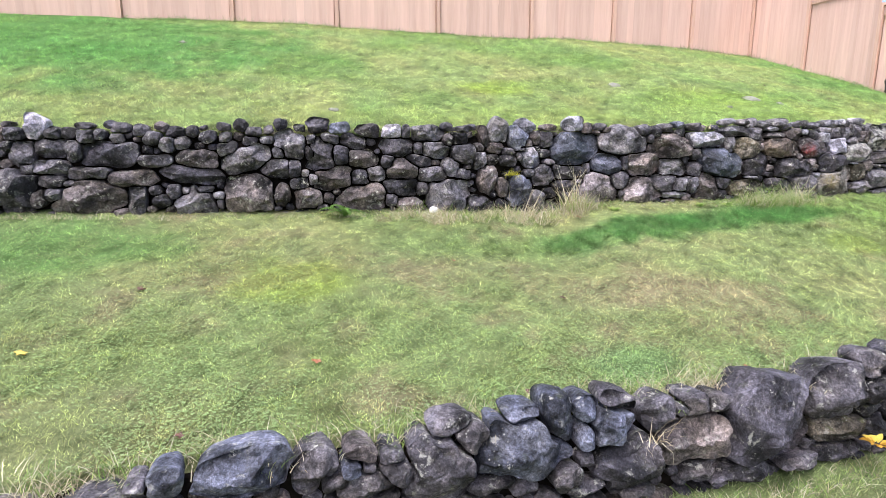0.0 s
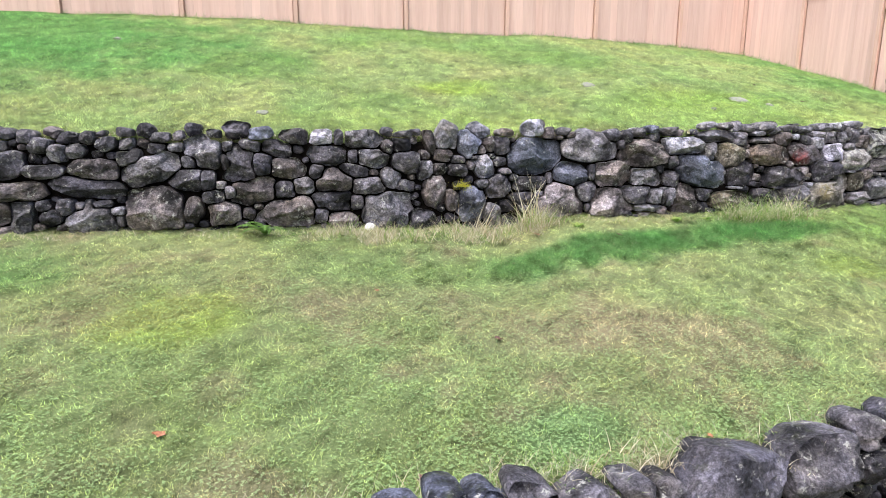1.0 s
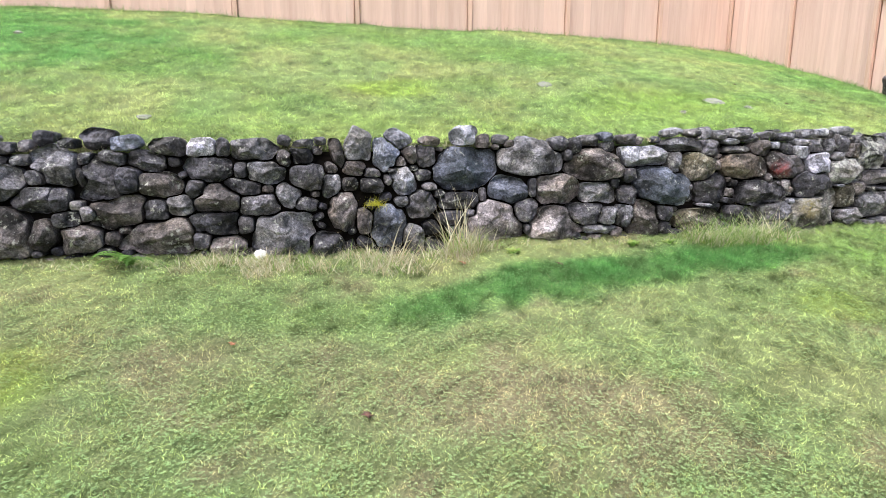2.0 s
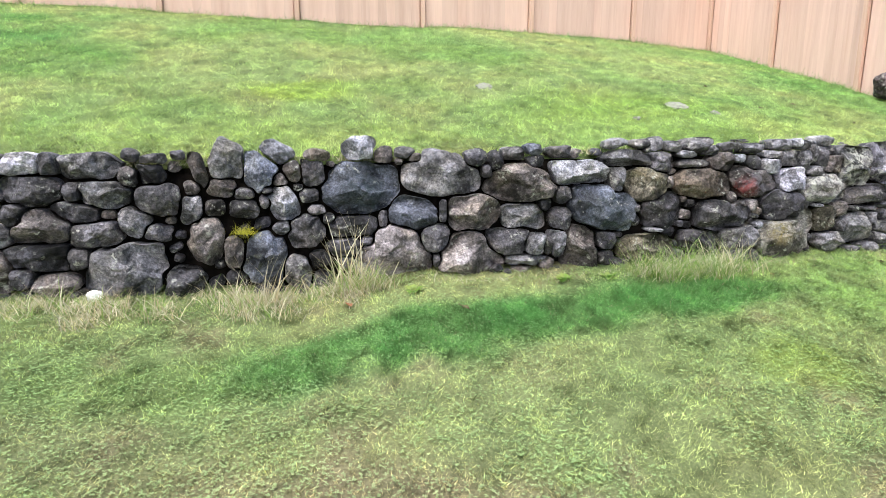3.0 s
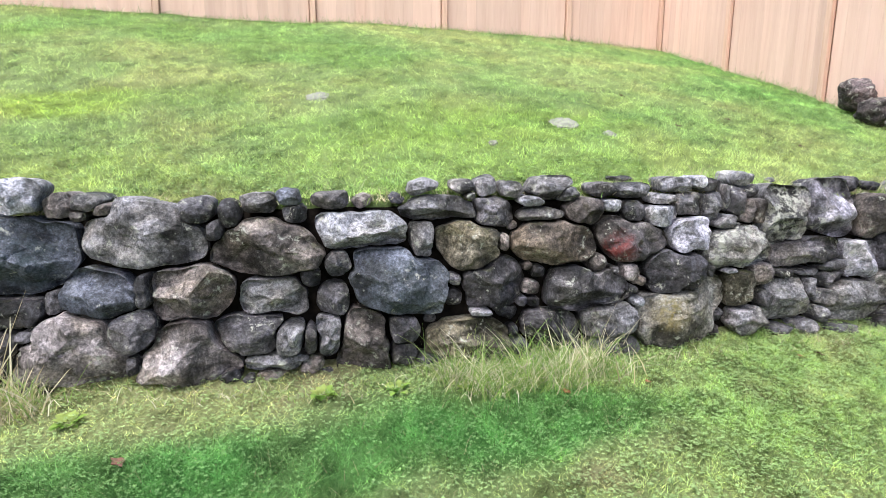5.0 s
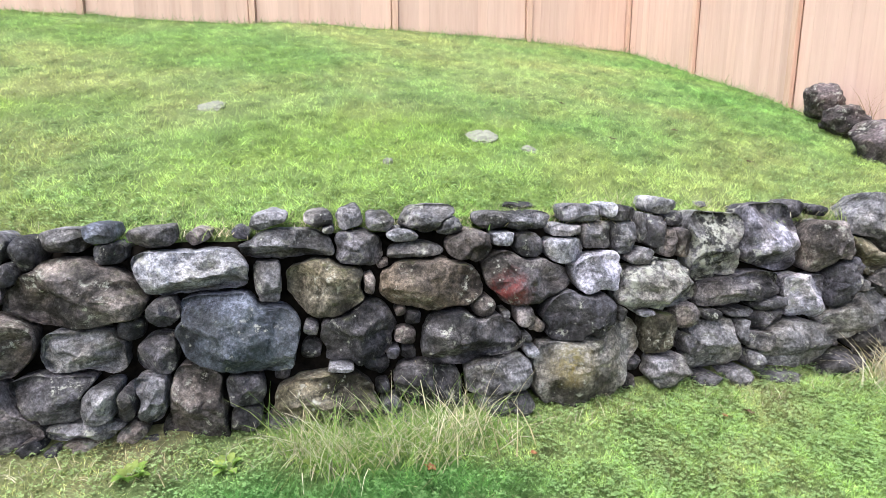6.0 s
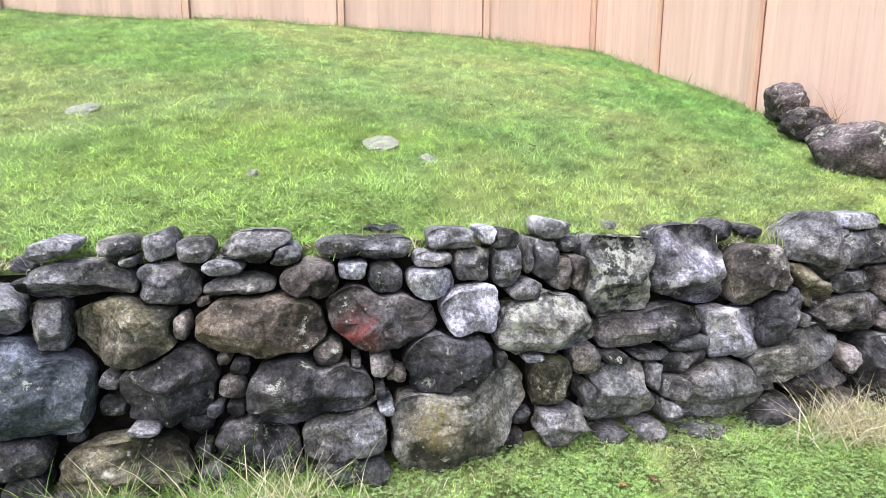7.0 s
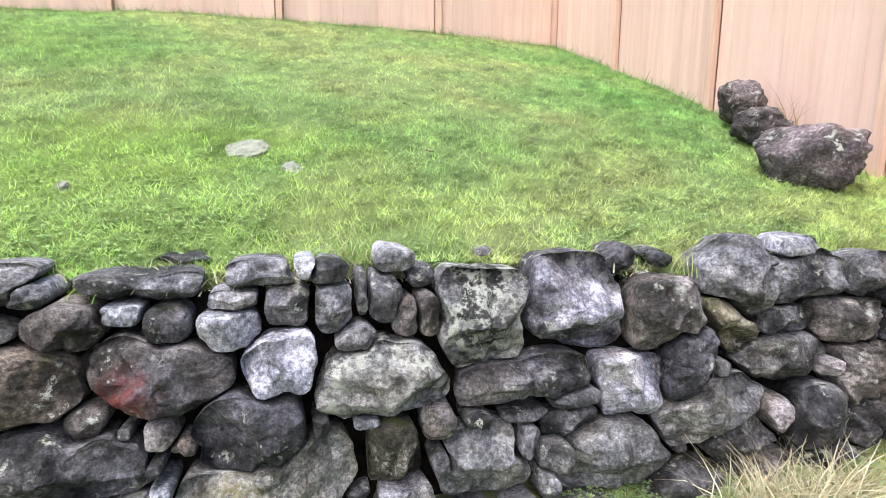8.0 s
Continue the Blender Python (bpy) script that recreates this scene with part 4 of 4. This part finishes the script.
def thick(x, y):
    """Where the grass grows thicker before the wall's high end, thinning out all round."""
    near = smooth(-1.3, -0.3, y - main_face(x, 0.75)) * smooth(3.6, 5.8, x)
    return rng.rand(len(x)) < near * (0.5 + fbm(x * 2.2, y * 2.2, 66))


x, y = scatter(rng, 220000, 3.6, 7.6, lambda x: main_face(x, 0.75) - 1.3, mid_high)
keep = thick(x, y)
blade_field("grass", "thick green grass of the middle lawn near the wall's high end", x[keep], y[keep], 0.042, 0.0036, 0.9, rng, (1.3, 1.4, 1.15), 0.3, ground_z, 0.5, 0.9)
x, y = scatter(rng, 22000, 3.6, 7.6, lambda x: main_face(x, 0.75) - 1.3, mid_high)
keep = thick(x, y)
clover_field("clover", "clover and small weeds thick before the wall's high end", x[keep], y[keep], 0.0095, rng)
x, y = scatter(rng, 300000, 0.2, 5.2, lambda x: main_face(x, 0.75) - 1.6, mid_high)
c = turf(x, y)
keep = rng.rand(len(x)) < 0.75 * np.clip((0.22 - c[:, 0]) / 0.09, 0, 1)
blade_field("fescue", "long soft dark-green grass growing in a band before the wall", x[keep], y[keep], 0.08, 0.0036, 1.0, rng, (1.05, 1.05, 1.0), 0.1, ground_z, 0.3, 0.6)
x, y = scatter(rng, 110000, -3.5, 6.0, lambda x: near_face(x) - 3.5, lambda x: near_face(x) + 0.02)
blade_field("grass", "grass at the foot of the low wall", x, y, 0.06, 0.005, 0.8, rng)
x, y = scatter(rng, 150000, -4.6, 7.6, mid_low, mid_high, 1.25)
keep = fbm(x * 1.6, y * 1.6, 77) + 0.4 * (rng.rand(len(x)) - 0.5) > 0.45
clover_field("clover", "small clover leaves among the middle lawn's grass", x[keep], y[keep], 0.0080, rng)
x, y = scatter(rng, 60000, -4.6, 7.6, up_low, up_high, 1.5)
keep = fbm(x * 1.6, y * 1.6, 78) + 0.45 * (rng.rand(len(x)) - 0.5) > 0.52
clover_field("clover", "small clover leaves among the upper lawn's grass", x[keep], y[keep], 0.012, rng)


# ---- long grass, weeds and straw at the walls ----
def strands(n, height, spread, droop, width, seed, upright=0.35):
    """Curved tapering blades from one root: points and triangles."""
    r = np.random.RandomState(seed)
    pts, tris = [], []
    for _ in range(n):
        a, side = r.uniform(0, 2 * math.pi), r.uniform(0, 2 * math.pi)
        root = np.array((r.normal(0, spread), r.normal(0, spread * 0.5), 0))
        size, bend = height * r.uniform(0.4, 1.1), droop * r.uniform(0.3, 1.2)
        across = np.array((math.cos(side), math.sin(side), 0)) * width * r.uniform(0.6, 1.2) / 2
        start, tilt, p = len(pts), r.uniform(0.05, upright), root
        for k in range(4):
            w = across * (1 - k / 3.0) + across * 0.12
            pts += [p - w, p + w]
            tilt += bend / 3
            p = p + np.array((math.cos(a) * math.sin(tilt), math.sin(a) * math.sin(tilt), math.cos(tilt))) * size / 3
        for k in range(3):
            q = start + 2 * k
            tris += [(q, q + 1, q + 3), (q, q + 3, q + 2)]
    return np.array(pts), np.array(tris)


def tuft(name, x, y, z, n, height, spread, droop, width, seed, tones, label, category="grass tuft", group="tufts at the wall"):
    pts, tris = strands(n, height, spread, droop, width, seed)
    r = np.random.RandomState(seed + 1)
    pick = np.array(tones)[r.randint(0, len(tones), n)] * r.uniform(0.6, 1.25, n)[:, None]
    ob = new(name, tri_mesh(name, pts, tris, np.repeat(pick, 8, 0), BLADE))
    ob.location = (x, y, z)
    return tagged(ob, label, category, group)


def stalks(x, y, z, n, height, spread, droop, width, seed, tones, label):
    """Single tall stalks from one root, each a part."""
    r = np.random.RandomState(seed)
    clump = thing("dry_stalks", (x, y, z), label, "dry stalks", "dry stalks")
    for k in range(n):
        pts, tris = strands(1, height, spread, droop, width, seed * 50 + k)
        tone = np.array(tones[k % len(tones)]) * r.uniform(0.8, 1.25)
        part("stalk", tri_mesh("stalk", pts, tris, np.repeat(tone[None], len(pts), 0), BLADE), clump, (x, y, z))


STRAWS = ((0.62, 0.56, 0.39), (0.52, 0.44, 0.28), (0.72, 0.67, 0.52))
LONG_GREEN = ((0.28, 0.42, 0.11), (0.38, 0.46, 0.16), (0.19, 0.34, 0.08))
BOTH = STRAWS[::2] + LONG_GREEN


def at_foot(x, out=0.06):
    y = float(main_face(x, 0.75)) - out - 0.02
    return x, y, float(ground_z(x, y)) - 0.01


for k, x in enumerate((-0.35, 0.05, 0.35, 0.62, 0.85, 1.05, 1.22)):
    tuft("grass_tuft", *at_foot(x, 0.05 + 0.10 * (k % 3)), 90, 0.24, 0.09, 1.6, 0.006, 100 + k, STRAWS + LONG_GREEN[:1], "tuft of dry straw-coloured grass at the stone wall's foot")
for k, x in enumerate((1.38, 1.5, 1.62)):
    tuft("grass_tuft", *at_foot(x, 0.08), 120, 0.34, 0.07, 1.3, 0.0065, 120 + k, STRAWS + LONG_GREEN[:2], "tall half-dry tuft of grass at the stone wall's foot")
stalks(*at_foot(1.46, 0.05), 30, 0.60, 0.07, 0.55, 0.011, 130, STRAWS, "tall bleached grass stalks standing before the stone wall")
stalks(*at_foot(0.98, 0.07), 24, 0.40, 0.10, 0.9, 0.011, 131, STRAWS, "tall bleached grass stalks standing before the stone wall")
for k, x in enumerate((3.6, 3.77, 3.94, 4.1, 4.28)):
    tuft("grass_tuft", *at_foot(x, 0.06 + 0.09 * (k % 2)), 260, 0.35, 0.09, 1.5, 0.0048, 140 + k, BOTH, "shaggy green and straw-coloured grass tuft at the wall's foot")
stalks(*at_foot(4.35, 0.12), 26, 0.40, 0.13, 0.9, 0.008, 150, STRAWS, "bent bleached stalks sprawling before the stone wall")
for k, x in enumerate((6.55, 6.72, 6.95)):
    tuft("grass_tuft", *at_foot(x, 0.08), 220, 0.30, 0.10, 1.4, 0.0065, 160 + k, STRAWS, "sprawling dry straw tuft at the wall's foot")

for k, (x, back) in enumerate(((6.28, 0.10), (6.36, 0.16), (4.75, 0.20), (5.05, 0.24), (7.15, 0.24), (0.35, 0.10), (-2.3, 0.10))):
    y = float(main_face(x, 1.65)) + back
    tuft("grass_tuft", x, y, float(upper_z(x, y)) - 0.02, 110, 0.14, 0.06, 1.3, 0.0036, 170 + k, LONG_GREEN[:2] + STRAWS[:1], "green grass tuft growing between the wall's top stones")


def fringe(name, label, places, n, height, spread, droop, seed, tones):
    """One strip of long grass made of many tufts."""
    pts, tris, tint, start = [], [], [], 0
    for k, (x, y, z, dry) in enumerate(places):
        p, t = strands(n, height, spread, droop, 0.0048, seed + k)
        r = np.random.RandomState(seed + 500 + k)
        shades = np.array(STRAWS if dry else tones)
        pick = shades[r.randint(0, len(shades), n)] * r.uniform(0.5, 1.3, n)[:, None]
        pts.append(p + np.array((x, y, z)))
        tris.append(t + start)
        tint.append(np.repeat(pick, 8, 0))
        start += len(p)
    me = tri_mesh(name, np.concatenate(pts), np.concatenate(tris), np.concatenate(tint), BLADE)
    tagged(new(name, me), label, "grass", kind="stuff")


places = []
for k in range(95):
    x = -4.3 + k * 0.125
    places.append((*at_foot(x, 0.02 + 0.10 * hashed(k, 2, 3) - 0.05), hashed(k, 1, 1) < 0.35))
fringe("long_grass", "unmown green and straw grass fringe along the wall's foot", places, 40, 0.085, 0.09, 1.6, 700, BOTH)
places = []
for k in range(300):
    x = -4.5 + k * 0.04
    y = float(main_face(x, 1.65)) + 0.11 + 0.17 * hashed(k, 3, 5)
    places.append((x, y, float(upper_z(x, y)) - 0.03, hashed(k, 5, 2) < 0.5))
fringe("long_grass", "green and dry grass growing among the wall's top stones", places, 30, 0.085, 0.08, 2.0, 900, LONG_GREEN + STRAWS[:1])
places = []
for k in range(60):
    x = -2.0 + k * 0.09
    y = float(near_face(x)) + 0.14 + 0.2 * hashed(k, 4, 5)
    places.append((x, y, float(middle_z(x, y)) - 0.02, hashed(k, 6, 2) < 0.5))
fringe("long_grass", "half-dry matted grass hanging over the low wall's top", places, 60, 0.16, 0.09, 1.6, 1100, BOTH)
places = []
for k in range(34):
    x = 0.6 + k * 0.11
    y = float(near_face(x)) - 0.14 - 0.1 * hashed(k, 7, 5)
    places.append((x, y, float(lower_z(x, y)) - 0.01, hashed(k, 8, 2) < 0.2))
fringe("long_grass", "green grass fringe at the low wall's foot", places, 40, 0.13, 0.09, 1.5, 1300, BOTH)
places = []
for posts in (BACK_POSTS[2:], SIDE_POSTS[:4]):
    for (xa, ya), (xb, yb) in zip(posts, posts[1:]):
        for k in range(16):
            f = (k + hashed(k, xa, 4)) / 16
            x, y = xa + (xb - xa) * f - 0.05, ya + (yb - ya) * f - 0.07
            places.append((x, y, float(upper_z(x, y)) - 0.02, hashed(k, ya, 6) < 0.12))
fringe("long_grass", "unmown darker grass fringe along the fence's foot", places, 34, 0.13, 0.07, 1.2, 1700, (FESCUE, GREEN, CLOVER))
places = []
for k in range(46):
    x = -0.55 + 2.2 * hashed(k, 1, 9)
    places.append((*at_foot(x, 0.02 + 0.30 * hashed(k, 2, 9) ** 1.5), hashed(k, 3, 9) < 0.75))
fringe("dry_grass", "matted dry straw in front of the wall's slumped stretch", places, 46, 0.17, 0.07, 1.6, 1500, BOTH)
stalks(1.18, float(near_face(1.18)) - 0.04, -0.12, 26, 0.22, 0.05, 2.6, 0.004, 320, STRAWS, "dry straw wisps hanging down between the low wall's stones")
tuft("moss_clump", 0.76, float(main_face(0.76, 1.1)) - 0.05, 1.09, 170, 0.12, 0.03, 2.6, 0.004, 330, ((0.45, 0.43, 0.05), (0.34, 0.33, 0.05)), "bright yellow-green moss clump between the wall's stones", "moss")
tuft("weed_stalks", 1.45, 7.53, float(ground_z(1.45, 7.53)), 7, 0.22, 0.05, 0.4, 0.004, 331, LONG_GREEN, "thin weed stalks standing up from the lawn", "weed", "weeds")
tuft("weed_stalks", 6.35, 8.1, float(ground_z(6.35, 8.1)), 6, 0.36, 0.04, 1.1, 0.004, 332, LONG_GREEN + STRAWS[:1], "long arching grass stalk behind the wall's top", "weed", "weeds")
tuft("weed_stalks", 7.62, 9.85, float(ground_z(7.62, 9.85)) + 0.1, 22, 0.36, 0.08, 0.5, 0.006, 333, ((0.22, 0.10, 0.06), (0.36, 0.25, 0.12)), "reddish dry weed stalks by the boulders and fence", "weed", "weeds")


def weed_leaf(seed, size, tone):
    """A broad pointed leaf folded along the middle, on a thin stalk."""
    r = np.random.RandomState(seed)
    pts, tris = [(0, -0.002, 0), (0, 0.002, 0)], []
    for k in range(1, 6):
        f = k / 5
        half = size * 0.30 * math.sin(math.pi * (0.12 + 0.88 * f)) * r.uniform(0.85, 1.15) + 0.001
        lift = size * (0.35 * f - 0.45 * f * f)
        q = len(pts)
        pts += [(size * (0.2 + 0.8 * f), -half, lift + 0.3 * half), (size * (0.2 + 0.8 * f), half, lift + 0.3 * half), (size * (0.2 + 0.8 * f), 0, lift)]
        if k == 1:
            tris += [(0, q, q + 2), (0, q + 2, 1), (1, q + 2, q + 1)]
        else:
            tris += [(q - 3, q, q + 2), (q - 3, q + 2, q - 1), (q - 1, q + 2, q + 1), (q - 1, q + 1, q - 2)]
    return tri_mesh("leaf", np.array(pts), np.array(tris), np.repeat(np.array([tone]), len(pts), 0), BLADE)


def leafy_weed(x, y, z, n, size, seed, tones, label):
    """A rosette of leaves round one root."""
    r = np.random.RandomState(seed)
    weed = thing("weed_plant", (x, y, z), label, "weed", "weeds")
    shapes = [weed_leaf(seed * 7 + k, size, np.array(tones[k % len(tones)]) * r.uniform(0.8, 1.2)) for k in range(5)]
    for k in range(n):
        a, lift = k * 2.4 + r.uniform(-0.3, 0.3), r.uniform(0.15, 1.0)
        ob = part("leaf", shapes[k % 5], weed, (x + 0.02 * math.cos(a), y + 0.02 * math.sin(a), z + r.uniform(0, 0.02)))
        ob.rotation_euler, ob.scale = (0, -lift, a), [r.uniform(0.7, 1.25)] * 3


def fern(x, y, z, n, length, seed, label):
    """Arching fronds with paired leaflets."""
    r = np.random.RandomState(seed)
    plant = thing("fern", (x, y, z), label, "fern", "weeds")
    for k in range(n):
        pts, tris, at, rise = [], [], np.zeros(3), r.uniform(0.9, 1.3)
        size = length * r.uniform(0.7, 1.1)
        for i in range(15):
            f = i / 14
            wide = size * 0.17 * math.sin(math.pi * (0.18 + 0.80 * f))
            step = size / 14
            ahead = np.array((math.cos(rise), 0, math.sin(rise)))
            q = len(pts)
            pts += [at, at + ahead * step * 1.05, at + ahead * step * 0.9 + np.array((0, wide, -0.15 * wide)), at + ahead * step * 0.9 + np.array((0, -wide, -0.15 * wide))]
            tris += [(q, q + 1, q + 2), (q, q + 3, q + 1)]
            at, rise = at + ahead * step, rise - 0.13
        tone = np.array((0.12, 0.22, 0.05)) * r.uniform(0.8, 1.25)
        ob = part("frond", tri_mesh("frond", np.array(pts), np.array(tris), np.repeat(tone[None], len(pts), 0), BLADE), plant, (x, y, z))
        ob.rotation_euler = (0, 0, math.pi + k * math.pi * 1.1 / n + r.uniform(-0.2, 0.2))


WEEDS = ((0.24, 0.36, 0.08), (0.34, 0.42, 0.12), (0.18, 0.30, 0.07))
fern(*at_foot(-1.0, 0.04), 8, 0.34, 440, "green fern with arching fronds at the stone wall's foot")
for k, (x, out) in enumerate(((2.95, 0.10), (3.3, 0.10), (3.65, 0.14), (1.9, 0.2))):
    leafy_weed(*at_foot(x, out), 16, 0.055, 400 + k, WEEDS, "broad-leaved green weed at the stone wall's foot")
leafy_weed(*at_foot(7.15, 0.12), 18, 0.06, 420, ((0.55, 0.45, 0.10), (0.45, 0.16, 0.10), (0.30, 0.36, 0.09)), "yellow and red autumn weed leaves at the wall's foot")
leafy_weed(2.75, float(near_face(2.75)) - 0.1, -0.38, 16, 0.06, 421, ((0.65, 0.38, 0.06), (0.60, 0.48, 0.10)), "orange-yellow autumn leaves on a plant at the low wall")

# ---- fallen leaves and litter ----
def leaf_mesh(seed, size):
    """A curled leaf with five lobes and a little thickness."""
    r = random.Random(seed)
    pts, faces = [], []
    for top in (0.0, -0.0015):
        pts.append((0, 0, top + 0.3 * size * 0.2))
        for k in range(10):
            a = k * math.pi / 5
            d = size * (0.55 if k % 2 == 0 else 0.33) * r.uniform(0.8, 1.2)
            pts.append((d * math.cos(a), d * math.sin(a), top + 0.35 * size * r.uniform(0.0, 0.7) * abs(math.cos(a))))
    for k in range(10):
        a, c = 1 + k, 1 + (k + 1) % 10
        faces += [(0, a, c), (11, 11 + c, 11 + a), (a, 11 + a, 11 + c, c)]
    return pts, faces


def fallen_leaf(x, y, size, material, seed, label):
    pts, faces = leaf_mesh(seed, size)
    ob = new("fallen_leaf", mesh_of("fallen_leaf", pts, faces, material, False))
    ob.location, ob.rotation_euler = (x, y, float(ground_z(x, y)) + 0.022), (0.25 * math.sin(seed), 0.25 * math.cos(seed), seed)
    tagged(ob, label, "leaf", "fallen leaves")


for k, (x, y, size) in enumerate(((-0.75, 3.5, 0.055), (1.98, 3.71, 0.04), (4.12, 6.95, 0.05), (1.48, 6.45, 0.06), (5.49, 7.36, 0.03), (4.55, 7.05, 0.03), (0.1, 5.1, 0.04))):
    fallen_leaf(x, y, size, LEAF_ORANGE, 500 + k, "fallen orange-brown leaf lying on the lawn")
for k, (x, y, size) in enumerate(((0.52, 3.3, 0.055), (-2.19, 4.25, 0.06), (2.24, 6.36, 0.06), (-1.27, 2.77, 0.05), (0.96, 4.6, 0.06), (5.62, 7.4, 0.05), (5.9, 9.4, 0.05), (5.3, 8.9, 0.045), (6.2, 8.8, 0.045), (5.1, 9.8, 0.05))):
    fallen_leaf(x, y, size, LEAF_BROWN, 520 + k, "dark rotten leaf lying on the lawn")
for k, (x, y, size) in enumerate(((-2.47, 3.39, 0.07), (6.9, 7.75, 0.05))):
    fallen_leaf(x, y, size, LEAF_YELLOW, 540 + k, "pale yellow fallen leaf lying on the lawn")


def rock(name, x, y, z, w, d, h, seed, material, label, category, turn=0.0, group=""):
    """A boulder: a rounded block, roughened."""
    bm = bmesh.new()
    bmesh.ops.create_icosphere(bm, subdivisions=4, radius=1)
    off = Vector((seed * 1.7, seed * 0.9, 4))
    rr = random.Random(seed)
    cuts = [(Vector((rr.uniform(-1, 1), rr.uniform(-1, 1), rr.uniform(-1, 1))).normalized(), rr.uniform(0.7, 0.95)) for _ in range(7)]
    for v in bm.verts:
        p = v.co.copy()
        p = Vector([math.copysign(abs(q) ** 0.8, q) for q in p])
        for normal, far in cuts:
            over = p.dot(normal) - far
            if over > 0:
                p -= normal * over * 0.85
        p *= 1 + 0.2 * noise.fractal(p * 2.2 + off, 0.85, 2.1, 6) + 0.04 * noise.noise(p * 9 + off)
        v.co = Vector((p.x * w / 2, p.y * d / 2, p.z * h / 2))
    me = bpy.data.meshes.new(name)
    bm.to_mesh(me)
    bm.free()
    me.materials.append(material)
    me.polygons.foreach_set("use_smooth", [True] * len(me.polygons))
    ob = new(name, me)
    ob.location, ob.rotation_euler = (x, y, z), (0, 0, turn)
    return tagged(ob, label, category, group)


rock("boulder", 7.50, 10.2, 2.34, 0.31, 0.30, 0.30, 3, BOULDER, "rounded brown lichen-spotted boulder on the lawn beside the fence", "boulder", 0.4, "boulders by the fence")
rock("boulder", 7.47, 9.80, 2.16, 0.36, 0.34, 0.25, 5, BOULDER, "low brown boulder wedged between two others", "boulder", 0.2, "boulders by the fence")
rock("boulder", 7.42, 9.16, 1.98, 0.55, 0.46, 0.37, 8, BOULDER, "large dark brown boulder resting on the lawn beside the fence", "boulder", -0.2, "boulders by the fence")
for k, (x, y, w) in enumerate(((4.39, 8.75, 0.21), (2.48, 9.0, 0.19), (4.68, 8.52, 0.10), (3.83, 8.18, 0.07), (-1.25, 6.96, 0.12), (-3.97, 9.41, 0.12))):
    flat = rock("flat_stone", x, y, float(ground_z(x, y)) - 0.004, w, w * 1.2, 0.055, 20 + k, BLEACHED, "flat pale stone half sunk in the lawn's turf", "stone", k * 0.7, "flat stones in the lawn")
    flat.rotation_euler = (math.atan(0.33), 0, 0.1 * k)
rock("white_litter", -0.1, 6.30, float(ground_z(-0.1, 6.3)) + 0.03, 0.09, 0.06, 0.07, 40, PAPER, "small white lump of litter in the grass", "litter")


# ---- the stones, fitted to one another ----
main_wall.build()
near_wall.build()
